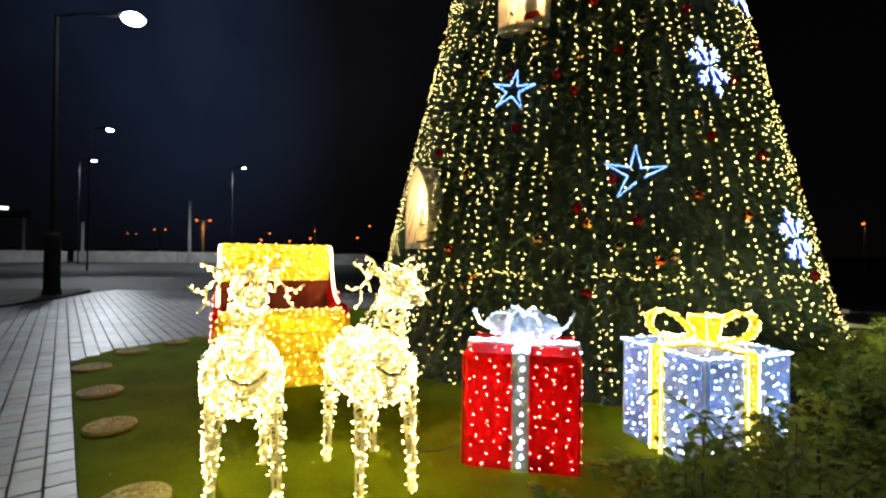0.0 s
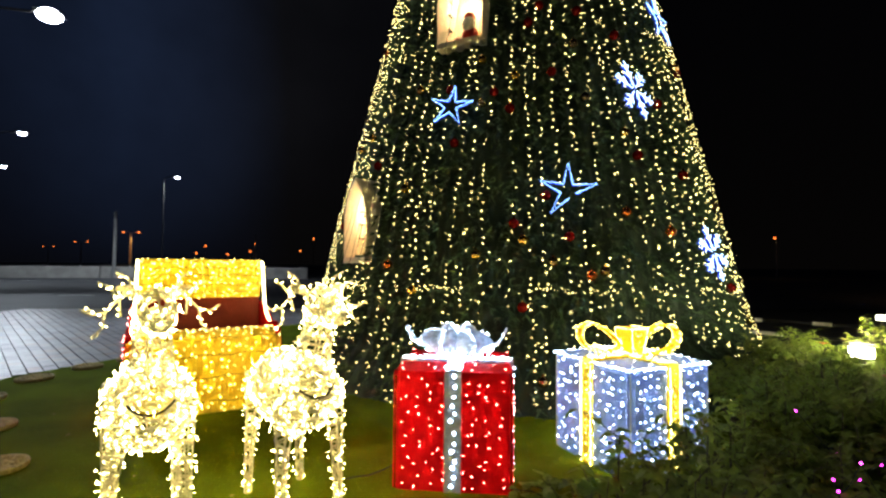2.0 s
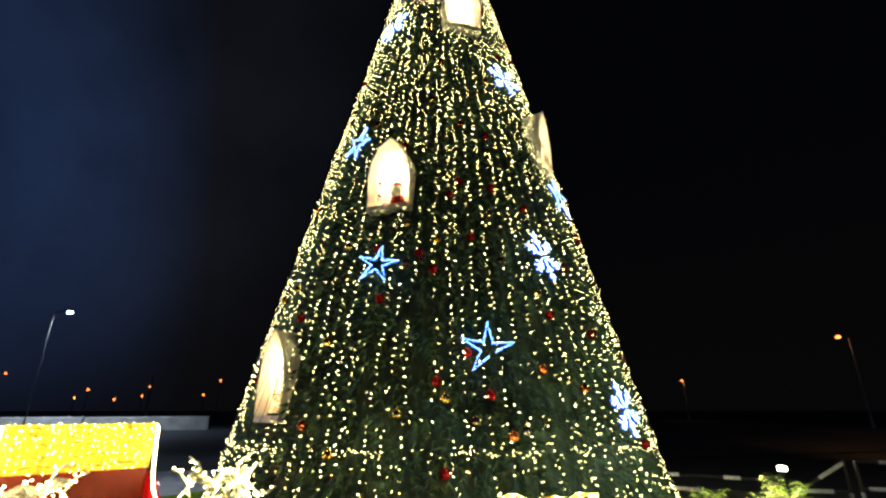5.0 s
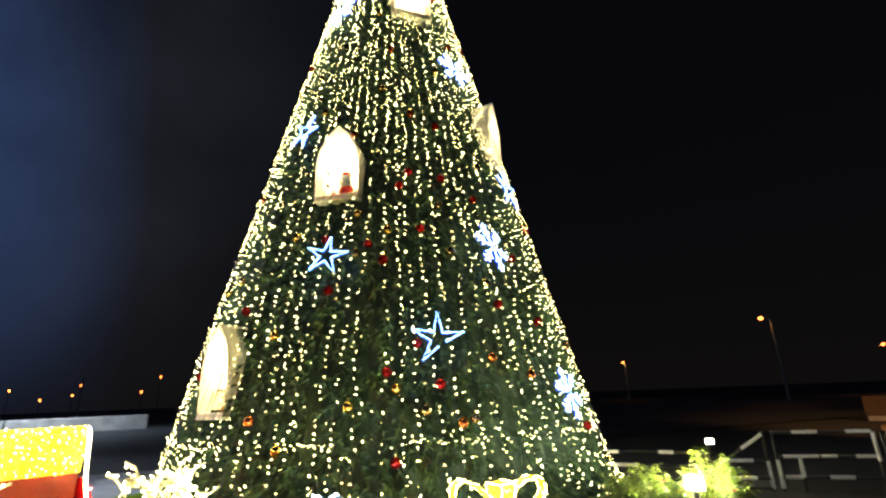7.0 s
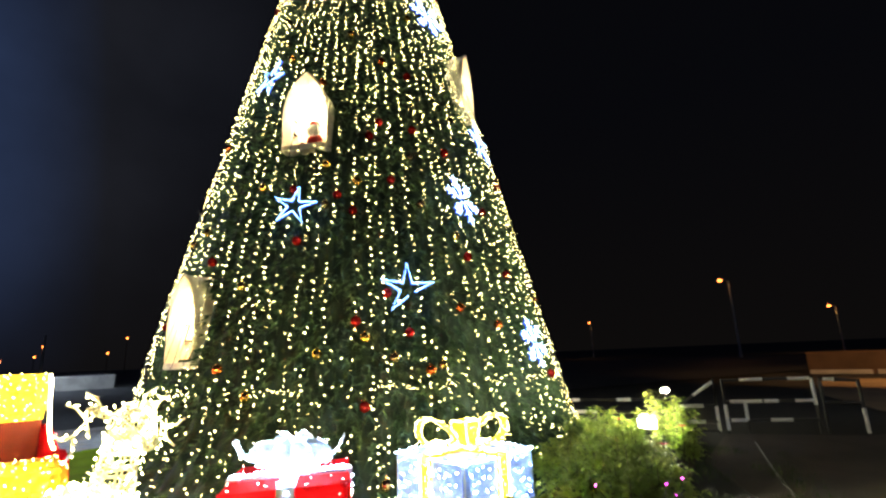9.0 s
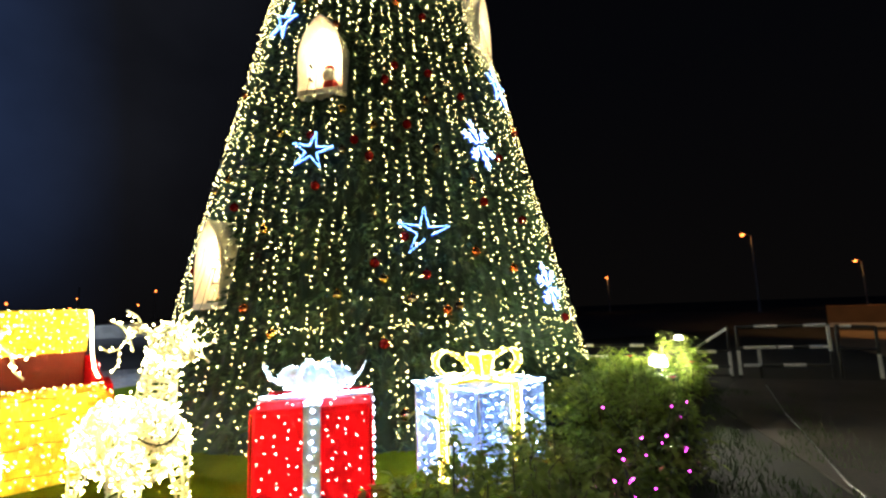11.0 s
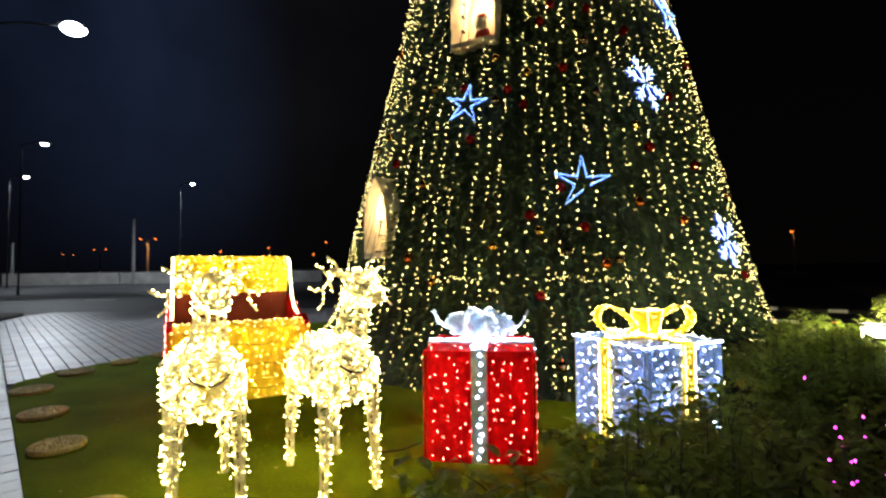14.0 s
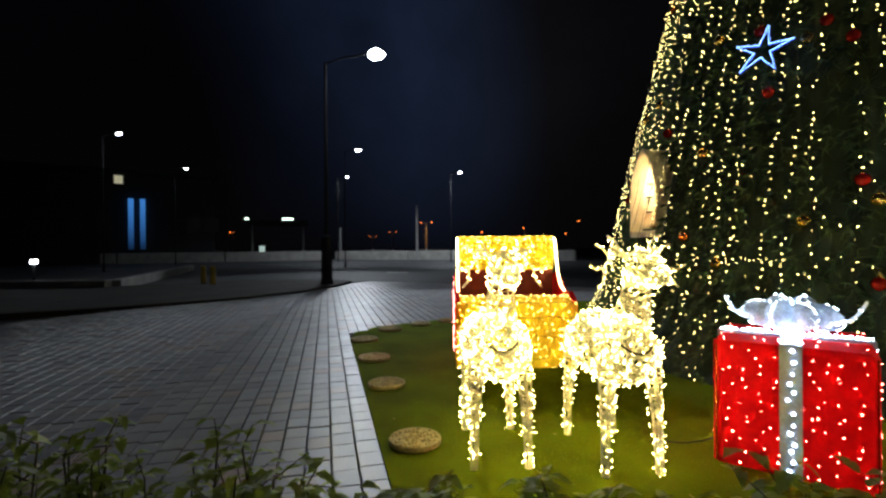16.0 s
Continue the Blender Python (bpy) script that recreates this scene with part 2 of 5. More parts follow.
n, l = G_BLUE.node_tree.nodes, G_BLUE.node_tree.links  # light from the column's head, fading down its shaft, painted as an emission ramp
tc, sp, rg = n.new("ShaderNodeTexCoord"), n.new("ShaderNodeSeparateXYZ"), n.new("ShaderNodeMapRange")
rg.inputs["From Min"].default_value, rg.inputs["From Max"].default_value, rg.inputs["To Min"].default_value, rg.inputs["To Max"].default_value = 0.0, 0.9, 0.02, 0.6
l.new(tc.outputs["Generated"], sp.inputs[0])
l.new(sp.outputs["Z"], rg.inputs[0])
l.new(rg.outputs[0], n["Principled BSDF"].inputs["Emission Strength"])
G_GREENSIGN = glowing("pale_green_light", (0.72, 1.0, 0.82), 3.0)
G_NICHE = glowing("niche_bulb", (1.0, 0.82, 0.45), 30.0)

# ---- mesh building ----


class Mesh:
    """Vertices and faces of one part; mi is the material slot of the faces that are added."""

    def __init__(self):
        self.v, self.f, self.m, self.mi = [], [], [], 0

    def face(self, *idx):
        self.f.append(idx)
        self.m.append(self.mi)

    def quad(self, a, b, c, d):
        k = len(self.v)
        self.v += [tuple(a), tuple(b), tuple(c), tuple(d)]
        self.face(k, k + 1, k + 2, k + 3)

    def box(self, x0, y0, z0, x1, y1, z1, ch=0.0, m=None):
        """A box with chamfered top and vertical edges."""
        k = len(self.v)
        c = ch
        ring = lambda d, z: [(x0 + d, y0 + d + c, z), (x0 + d + c, y0 + d, z), (x1 - d - c, y0 + d, z), (x1 - d, y0 + d + c, z),
                             (x1 - d, y1 - d - c, z), (x1 - d - c, y1 - d, z), (x0 + d + c, y1 - d, z), (x0 + d, y1 - d - c, z)]
        if c:
            rings = [ring(0, z0), ring(0, z1 - c), ring(c * 0.8, z1)]
            s = 8
        else:
            rings = [[(x0, y0, z), (x1, y0, z), (x1, y1, z), (x0, y1, z)] for z in (z0, z1)]
            s = 4
        pts = [p for r in rings for p in r]
        if m is not None:
            pts = [tuple(m @ Vector(p)) for p in pts]
        self.v += pts
        for j in range(len(rings) - 1):
            for i in range(s):
                a, b = k + j * s + i, k + j * s + (i + 1) % s
                self.face(a, b, b + s, a + s)
        self.face(*range(k + s - 1, k - 1, -1))
        t = k + (len(rings) - 1) * s
        self.face(*range(t, t + s))

    def tube(self, path, r, n=6, closed=False):
        path = [Vector(p) for p in path]
        rs = r if isinstance(r, (list, tuple)) else [r] * len(path)
        k, s = len(self.v), len(path)
        up = None
        for i, p in enumerate(path):
            a = path[(i - 1) % s] if closed or i else p
            b = path[(i + 1) % s] if closed or i < s - 1 else p
            d = (b - a).normalized() if (b - a).length > 1e-9 else Vector((0, 0, 1))
            if up is None:
                up = d.orthogonal().normalized()
            up = (up - d * up.dot(d))
            up = up.normalized() if up.length > 1e-6 else d.orthogonal().normalized()
            side = d.cross(up)
            for j in range(n):
                q = 2 * math.pi * j / n
                self.v.append(tuple(p + (up * math.cos(q) + side * math.sin(q)) * rs[i]))
        for i in range(s if closed else s - 1):
            for j in range(n):
                a, b = k + i * n + j, k + i * n + (j + 1) % n
                a2, b2 = k + ((i + 1) % s) * n + j, k + ((i + 1) % s) * n + (j + 1) % n
                self.face(a, b, b2, a2)
        if not closed:
            self.face(*range(k + n - 1, k - 1, -1))
            self.face(*range(k + (s - 1) * n, k + s * n))

    def ball(self, c, r, seg=6, rings=4, stretch=(1, 1, 1)):
        k = len(self.v)
        self.v.append((c[0], c[1], c[2] - r * stretch[2]))
        for i in range(1, rings):
            a = math.pi * i / rings
            for j in range(seg):
                q = 2 * math.pi * j / seg
                self.v.append((c[0] + r * stretch[0] * math.sin(a) * math.cos(q), c[1] + r * stretch[1] * math.sin(a) * math.sin(q), c[2] - r * stretch[2] * math.cos(a)))
        self.v.append((c[0], c[1], c[2] + r * stretch[2]))
        top = len(self.v) - 1
        for j in range(seg):
            self.face(k, k + 1 + (j + 1) % seg, k + 1 + j)
            for i in range(rings - 2):
                a, b = k + 1 + i * seg + j, k + 1 + i * seg + (j + 1) % seg
                self.face(a, b, b + seg, a + seg)
            a = k + 1 + (rings - 2) * seg
            self.face(a + j, a + (j + 1) % seg, top)

    def lathe(self, prof, n=24, c=(0, 0)):
        """prof: (radius, height) pairs, turned about a vertical axis."""
        k = len(self.v)
        for r, z in prof:
            for j in range(n):
                q = 2 * math.pi * j / n
                self.v.append((c[0] + r * math.cos(q), c[1] + r * math.sin(q), z))
        for i in range(len(prof) - 1):
            for j in range(n):
                a, b = k + i * n + j, k + i * n + (j + 1) % n
                self.face(a, b, b + n, a + n)
        self.face(*range(k + n - 1, k - 1, -1))
        t = k + (len(prof) - 1) * n
        self.face(*range(t, t + n))

    def data(self, name, mats, smooth=False):
        me = bpy.data.meshes.new(name)
        me.from_pydata(self.v, [], self.f)
        for mt in (mats if isinstance(mats, (list, tuple)) else [mats]):
            me.materials.append(mt)
        if any(self.m):
            me.polygons.foreach_set("material_index", self.m)
        if smooth:
            me.polygons.foreach_set("use_smooth", [True] * len(me.polygons))
        me.update()
        return me


def part(name, mb, mats, parent=None, label="", smooth=False, kind=""):
    ob = new(name, mb.data(name, mats, smooth))
    if parent is not None:
        ob.parent = parent
    if label:
        ob["label"] = label
    if kind:
        ob["kind"] = kind
    return ob


def thing(name, place, label, category, yaw=0.0, group="", kind=""):
    ob = new(name)
    ob.empty_display_size = 0.1
    ob.matrix_basis = pose(*place, 0, 0, yaw)
    return tagged(ob, label, category, group, kind)


def bulb_part(spots, mat, parent, label, singles):
    """Bulbs at (place, radius): the first `singles` of them one by one, the rest joined."""
    me = unit_bulb.get(mat.name)
    if me is None:
        u = Mesh()
        u.ball((0, 0, 0), 1.0, 6, 4)
        me = unit_bulb[mat.name] = u.data("bulb", mat, True)
    for p, r in spots[:singles]:
        ob = new("bulb", me)
        ob.parent = parent
        ob.location, ob.scale = p, (r, r, r)
    if len(spots) > singles:
        m = Mesh()
        for p, r in spots[singles:]:
            m.ball(p, r, 6, 4)
        part("bulb_chain", m, mat, parent, label, True, "stuff")


unit_bulb = {}


def rnd(a, b):
    return random.uniform(a, b)


# ---- ground ----
g = Mesh()
g.quad((-1500, -1500, -0.12), (1500, -1500, -0.12), (1500, 1500, -0.12), (-1500, 1500, -0.12))
tagged(part("ground", g, M_GROUND), "dark bare ground that runs to the horizon", "ground", kind="structure")

# paved square, turf bed and road; the turf's edge runs along EDGE_DIR
EDGE_FAR, EDGE_NEAR = Vector((-4.45, 5.63)), Vector((-1.87, 2.45))
EDGE_DIR = (EDGE_NEAR - EDGE_FAR).normalized()
EDGE_SIDE = Vector((EDGE_DIR.y, -EDGE_DIR.x))  # away from the turf
if EDGE_SIDE.x > 0:
    EDGE_SIDE = -EDGE_SIDE
turf_rim = [EDGE_FAR + EDGE_DIR * 6.2, EDGE_FAR + EDGE_DIR * 4.1, EDGE_FAR, Vector((-4.72, 6.1)), Vector((-4.70, 6.7)), Vector((-4.35, 7.35)), Vector((-3.95, 8.0)),
            Vector((-3.6, 9.6)), Vector((-2.6, 11.6)), Vector((-0.6, 13.2)), Vector((2.4, 14.0)), Vector((6.0, 12.6)), Vector((7.2, 9.0)), Vector((6.6, 6.8)), Vector((4.9, 4.9)), Vector((3.3, 2.9)), Vector((2.0, 1.7)), Vector((0.9, 0.9))]
t = Mesh()
k = len(turf_rim)
t.v = [(p.x, p.y, 0.0) for p in turf_rim] + [(p.x, p.y, -0.12) for p in turf_rim]
t.face(*range(k))
for i in range(k):
    j = (i + 1) % k
    t.face(j, i, i + k, j + k)
turf = tagged(part("turf", t, M_TURF), "short green artificial turf bed under the tree", "lawn", kind="structure")


def inside(p, poly):
    hit = False
    for a, b in zip(poly, poly[1:] + poly[:1]):
        if (a.y > p[1]) != (b.y > p[1]) and p[0] < (b.x - a.x) * (p[1] - a.y) / (b.y - a.y) + a.x:
            hit = not hit
    return hit


b = Mesh()
for i in range(26000):
    if i < 19000:
        x, y = rnd(-2.6, 2.6), rnd(1.5, 4.8)
    else:
        x, y = rnd(-4.7, 2.0), rnd(4.2, 7.5)
    if not inside((x, y), turf_rim):
        continue
    a, h, w = rnd(0, 6.28), rnd(0.006, 0.012), rnd(0.0012, 0.002)
    dx, dy = math.cos(a) * w, math.sin(a) * w
    lx, ly = rnd(-0.006, 0.006), rnd(-0.006, 0.006)
    q = len(b.v)
    b.v += [(x - dx, y - dy, 0), (x + dx, y + dy, 0), (x + lx, y + ly, h)]
    b.face(q, q + 1, q + 2)
part("turf_blades", b, M_BLADE, turf, "fine green plastic grass blades", kind="stuff")

# road behind the square
r = Mesh()
r.quad((-140, 16.3, -0.06), (60, 16.3, -0.06), (60, 53, -0.06), (-140, 53, -0.06))
r.quad((-140, -60, -0.07), (-11.2, -60, -0.07), (-11.2, 16.32, -0.07), (-140, 16.32, -0.07))
road = tagged(part("road", r, M_ASPHALT), "dark asphalt car park road with worn white lines", "road", kind="structure")
for x, y, lx, ly in ((-24, 27, 5, 0.12), (-19, 24, 2.0, 0.12), (-33, 33, 6, 0.12), (-30, 43, 12, 0.15), (-12, 36, 4, 0.12), (-40, 22, 5, 0.12), (-14.6, 24.0, 1.3, 0.14), (-22.4, 28.9, 1.3, 0.14), (-14.5, 24.1, 1.3, 0.14), (-21.1, 43.6, 1.3, 0.14)):
    ln = Mesh()
    ln.box(x - lx / 2, y - ly / 2, -0.058, x + lx / 2, y + ly / 2, -0.052)
    part("road_line", ln, M_LINE, road, "worn white painted line")

# bed of earth under the hedge, in front of the square and beside the turf
e = Mesh()
e.box(-9.0, -6.0, -0.14, 3.2, 1.05, 0.004)
tagged(part("planting_bed", e, M_GROUND), "dark soil bed under the shrubs", "soil", kind="structure")

v = Mesh()
v.v = [(6.9, 7.2, -0.004), (4.3, 4.6, -0.004), (0.9, 0.6, -0.004), (1.2, -3.0, -0.004), (3.3, -3.0, -0.004), (3.3, 1.0, -0.004), (6.6, 5.0, -0.004), (8.0, 5.9, -0.004)]
v.face(*range(7, -1, -1))
verge = tagged(part("verge", v, M_GROUND), "dim strip of rough grass and soil beside the path", "verge", kind="structure")
b = Mesh()
for i in range(5200):
    u, w = rnd(0.1, 1), rnd(0, 1)
    x, y = 1.6 + 4.9 * u + 1.1 * w, 1.2 + 4.3 * u - 0.9 * w + rnd(-0.2, 0.2)
    if noise.noise((x * 1.3, y * 1.3, 0)) < -0.12:
        continue
    q, a, hh = len(b.v), rnd(0, 6.28), rnd(0.03, 0.09)
    dx, dy = math.cos(a) * 0.004, math.sin(a) * 0.004
    b.v += [(x - dx, y - dy, 0), (x + dx, y + dy, 0), (x + rnd(-.03, .03), y + rnd(-.03, .03), hh)]
    b.face(q, q + 1, q + 2)
part("rough_grass", b, M_GRASS, verge, "rough dark grass", kind="stuff")

# concrete apron beyond the shrubs
s = Mesh()
s.v = [(6.1, 4.6, 0.012), (3.0, 0.6, 0.012), (3.4, -8, 0.012), (14, -8, 0.012), (14, 3.2, 0.012), (9.6, 4.3, 0.012), (8.1, 5.7, 0.012)]
s.v += [(x, y, -0.12) for x, y, z in s.v]
s.face(6, 5, 4, 3, 2, 1, 0)
for i in range(7):
    s.face(i, (i + 1) % 7, (i + 1) % 7 + 7, i + 7)
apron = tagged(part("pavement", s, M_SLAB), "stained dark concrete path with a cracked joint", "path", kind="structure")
j = Mesh()
j.tube([(7.8, 5.0, 0.012), (6.2, 3.75, 0.012), (5.2, 2.9, 0.012), (4.2, 2.05, 0.012), (3.3, 1.0, 0.012)], 0.012, 5)
part("joint", j, M_BLACKPAINT, apron, "dark open joint")

# ---- kerb island with the tall lamp ----
isl = [(-11.65, 15.5), (-11.95, 15.9), (-13.2, 15.9), (-16.5, 14.6), (-17.6, 11.5), (-19.5, 8.6), (-26, 5.0), (-24, -2.0), (-14.6, 1.0), (-12.7, 4.7), (-11.9, 6.0), (-11.2, 7.5), (-10.65, 9.3), (-10.5, 11.3), (-10.85, 13.4), (-11.3, 14.8)]
m = Mesh()
k = len(isl)
m.v = [(x, y, -0.1) for x, y in isl] + [(x, y, 0.06) for x, y in isl] + [(x * 0.97 - 0.43, y * 0.97 + 0.34, 0.075) for x, y in isl] 
for q in range(2):
    for i in range(k):
        m.face((i + 1) % k + q * k, i + q * k, i + (q + 1) * k, (i + 1) % k + (q + 1) * k)
m.face(*range(2 * k, 3 * k))
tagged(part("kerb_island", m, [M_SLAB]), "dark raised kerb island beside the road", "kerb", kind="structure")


def street_lamp(place, height, arm, glow, label, mast=M_POLE, thick=0.09, tilt=0.0, sleeve=0.0):
    ob = thing("street_lamp", (place[0], place[1], place[2]), label, "street lamp", group="street lamps")
    p = Mesh()
    p.lathe([(thick * 1.25, 0), (thick * 1.2, 0.5), (thick * 0.95, 0.55), (thick * 0.55, height)], 12)
    part("pole", p, mast, ob)
    if sleeve:
        q = Mesh()
        q.lathe([(sleeve * 1.15, 0), (sleeve * 1.1, 0.15), (sleeve, 0.2), (sleeve * 0.95, 1.75), (thick, 1.85)], 14)
        part("sleeve", q, mast, ob, "wide dark lower casing")
    q = Mesh()
    q.tube([(0, 0, height - 0.05), (arm[0] * 0.4, arm[1] * 0.4, height + 0.12), (arm[0], arm[1], height + 0.16)], 0.035, 8)
    part("arm", q, mast, ob)
    hd = Mesh()
    a = math.degrees(math.atan2(arm[1], arm[0]))
    mm = pose(arm[0], arm[1], height + 0.16, 0, tilt, a)
    hd.box(-0.25, -0.14, -0.03, 0.45, 0.14, 0.09, 0.03, mm)
    head = part("lamp_head", hd, mast, ob)
    gl = Mesh()
    gl.ball((0.12, 0, -0.05), 1.0, 14, 8, (0.32, 0.25, 0.18) if sleeve else (0.20, 0.14, 0.09) if glow is G_LED else (0.24, 0.21, 0.17))
    gl.v = [tuple(mm @ Vector(v)) for v in gl.v]
    part("lens", gl, glow, head, "brightly lit lens", True)
    return ob, (place[0] + arm[0] * 1.1, place[1] + arm[1] * 1.1, place[2] + height - 0.12)


WL = "tall dark street lamp with a bright white head"
lamp_spots = []
# the last lamp is out of view, added as warm fill for the hedge
for base, tall, arm, lw, sleeve in (((-11.5, 13.8, 0.06), 8.28, (1.85, 0.42), 1650, 0.21), ((-23.3, 30.7, -0.06), 9.28, (0.9, 0.4), 2300, 0), ((-33.5, 43.0, -0.06), 9.5, (0.9, 0.4), 1500, 0),
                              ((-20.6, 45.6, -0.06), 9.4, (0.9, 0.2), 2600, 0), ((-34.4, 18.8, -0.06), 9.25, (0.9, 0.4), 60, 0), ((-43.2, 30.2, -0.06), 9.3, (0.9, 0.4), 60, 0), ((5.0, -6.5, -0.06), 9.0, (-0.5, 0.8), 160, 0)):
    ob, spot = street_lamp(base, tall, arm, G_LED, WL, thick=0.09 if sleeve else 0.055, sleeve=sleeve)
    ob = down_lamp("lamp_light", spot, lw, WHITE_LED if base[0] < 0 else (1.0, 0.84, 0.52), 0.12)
    if base[1] == 30.7:  # the next lamp faces the square, past the near pole
        ob.data.spot_size = radians(70)
        ob.matrix_basis = look(spot, (-10.0, 11.0, 0.0))
    if base[0] > 0:  # unseen lamp added behind the path to brighten the hedge, turned towards it
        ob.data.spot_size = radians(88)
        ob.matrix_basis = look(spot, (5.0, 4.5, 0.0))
    if sleeve:  # the near head is turned towards the tree
        ob.data.spot_size = radians(78)
        ob.matrix_basis = look(spot, (-3.4, 8.2, 0.0))

OL = "distant street lamp with an orange sodium head"
for base, h, arm in (((67.0, 74.4, 0), 6.7, (-0.3, -0.1)), ((51.75, 34.3, 0), 8.5, (-0.5, 0.5)), ((81.4, 38.7, 0), 6.3, (-0.5, 0.4)), ((-61.4, 120.0, 0), 8.8, (1.3, 0.3)), ((-61.7, 120.0, 0), 8.8, (-1.3, -0.3)),
                     ((-105.9, 175.4, 0), 8.6, (1.7, 0)), ((-106.2, 175.4, 0), 8.6, (-1.7, 0)), ((-165.8, 249.9, 0), 9.3, (2.2, 0)), ((-166.2, 249.9, 0), 9.3, (-2.2, 0)), ((-171, 147, 0), 9, (1, 0)), ((-121, 88, 0), 8, (1, 0)), ((-119.5, 90, 0), 8, (-1, 0)), ((-104.5, 60, 0), 7, (0.6, 0)), ((-114.5, 97, 0), 6.4, (0.6, 0)), ((23, -1.0, 0), 9, (-1, 0.4))):
    far = math.hypot(base[0], base[1]) > 80
    ob, spot = street_lamp(base, h, arm, G_SODIUM, OL, M_GREYPOLE, 0.11 if far else 0.14)
down_lamp("lamp_light", (51.2, 34.8, 8.3), 20, SODIUM, 0.2, 170)
down_lamp("lamp_light", (80.8, 39.1, 6.1), 60, SODIUM, 0.2, 170)
down_lamp("lamp_light", (66.6, 74.2, 6.5), 40, SODIUM, 0.2, 170)
down_lamp("lamp_light", (-60, 118, 8.9), 2500, SODIUM, 0.3)
ob = down_lamp("lamp_light", (21.8, -0.5, 8.9), 2600, SODIUM, 0.2, 60)
ob.matrix_basis = look((21.8, -0.5, 8.9), (25.5, 8.5, 0.0))

# far sodium and white lamps, small lights on their poles
for x, y, z in ((-72.4, 186.4, 5.6), (-69.5, 187.5, 8.3), (-62.2, 190.0, 5.3), (-54.6, 192.3, 6.5), (-52.9, 192.8, 9.7), (-36.1, 196.7, 7.2), (-31.0, 197.5, 12.2), (6.0, 160.0, 9.0)):
    ob = thing("far_lamp", (x, y, -0.1), "far small lamp on a thin pole in the dark", "lamp", group="far lamps")
    p = Mesh()
    p.lathe([(0.12, 0), (0.08, z)], 8)
    part("pole", p, M_POLE, ob)
    p = Mesh()
    p.ball((0, 0, z), 0.30, 8, 6)
    part("lens", p, G_SODIUM, ob, "small orange light")

# ---- far wall, masts, buildings ----
for a, c in (((-60.5, 22.5), (-53.8, 30.8)), ((-53.7, 30.9), (-47.7, 39.6)), ((-47.6, 39.7), (-39.2, 48.9)), ((-38.9, 49.3), (-29.0, 51.0)), ((-28.9, 51.0), (-18.8, 51.1)), ((-18.7, 51.1), (-8.5, 51.2))):
    d = Vector((c[0] - a[0], c[1] - a[1]))
    w = Mesh()
    w.box(0, 0, -0.1, d.length, 0.4, 1.12, 0.06, pose(a[0], a[1], 0, 0, 0, math.degrees(math.atan2(d.y, d.x))))
    tagged(part("low_wall", w, M_CONCRETE), "long low pale concrete wall across the road", "wall", kind="structure")
for x, y, h in ((-38.4, 49.9, 4.2), (-27.6, 51.0, 6.7), (-24.5, 90, 7)):
    p = Mesh()
    p.lathe([(0.16, -0.1), (0.12, h)], 10, (x, y))
    tagged(part("mast", p, M_GREYPOLE), "bare grey metal mast behind the low wall", "mast")
bd = thing("building", (-53.0, 32.4, -0.1), "dark far building with two blue lit columns", "building", yaw=58)
w = Mesh()
w.box(-16, 0, 0, 8, 10, 10, 0.2)
part("wall", w, M_BUILD, bd)
w = Mesh()
w.box(-16.4, -0.4, 10, 8.4, 10.4, 10.4)
part("roof", w, M_BUILD, bd)
for x in (-0.38, 0.72):
    c = Mesh()
    c.box(x - 0.27, -0.5, 1.6, x + 0.24, -0.02, 7.2, 0.05)
    part("lit_column", c, G_BLUE, bd, "glowing blue light column")
for x in (-6, -3.5, 5, 7):
    c = Mesh()
    c.box(x, -0.06, 3.6, x + 1.4, -0.02, 5.4)
    part("window", c, M_BLACKPAINT, bd)
c = Mesh()
c.box(-1.9, -0.09, 8.8, -1.1, -0.02, 9.7)
part("wall_light", c, glowing("dim_wall_light", (0.75, 0.72, 0.5), 0.35), bd)

ds = thing("filling_kiosk", (-48, 50, -0.1), "small far kiosk with pale green canopy lights", "kiosk", yaw=42)
w = Mesh()
w.box(-5, 0, 4.9, 3, 4, 5.6, 0.1)
part("canopy", w, M_BUILD, ds)
for x in (-4.4, 2.4):
    w = Mesh()
    w.lathe([(0.16, 0), (0.14, 4.9)], 10, (x, 1.0))
    part("post", w, M_GREYPOLE, ds)
for x, wd in ((-5.0, 0.22), (0.35, 0.75)):
    w = Mesh()
    w.box(x - wd, -0.08, 5.62, x + wd, -0.005, 5.88, 0.02)
    part("strip_light", w, G_GREENSIGN, ds, "pale green strip light")
w = Mesh()
w.box(-3.4, -0.6, 1.15, -2.7, 0.2, 2.0, 0.05)
part("stand", (lambda q: (q.box(-3.2, -0.4, 0, -2.9, 0.0, 1.15), q)[-1])(Mesh()), M_BUILD, ds)
tagged(part("lit_cabinet", w, glowing("cabinet_light", (0.55, 0.75, 0.7), 0.5), ds), "")

# low planter wall on the far side of the square, and bollards
for a, c in (((-18.1, 10.13), (-30.7, 22.6)), ((-18.1, 9.9), (-32.0, 3.3))):
    d = Vector((c[0] - a[0], c[1] - a[1]))
    w = Mesh()
    w.box(0, -0.18, -0.08, d.length, 0.18, 0.32, 0.03, pose(a[0], a[1], 0, 0, 0, math.degrees(math.atan2(d.y, d.x))))
    tagged(part("kerb_wall", w, M_CONCRETE), "low pale concrete kerb wall", "wall", kind="structure")
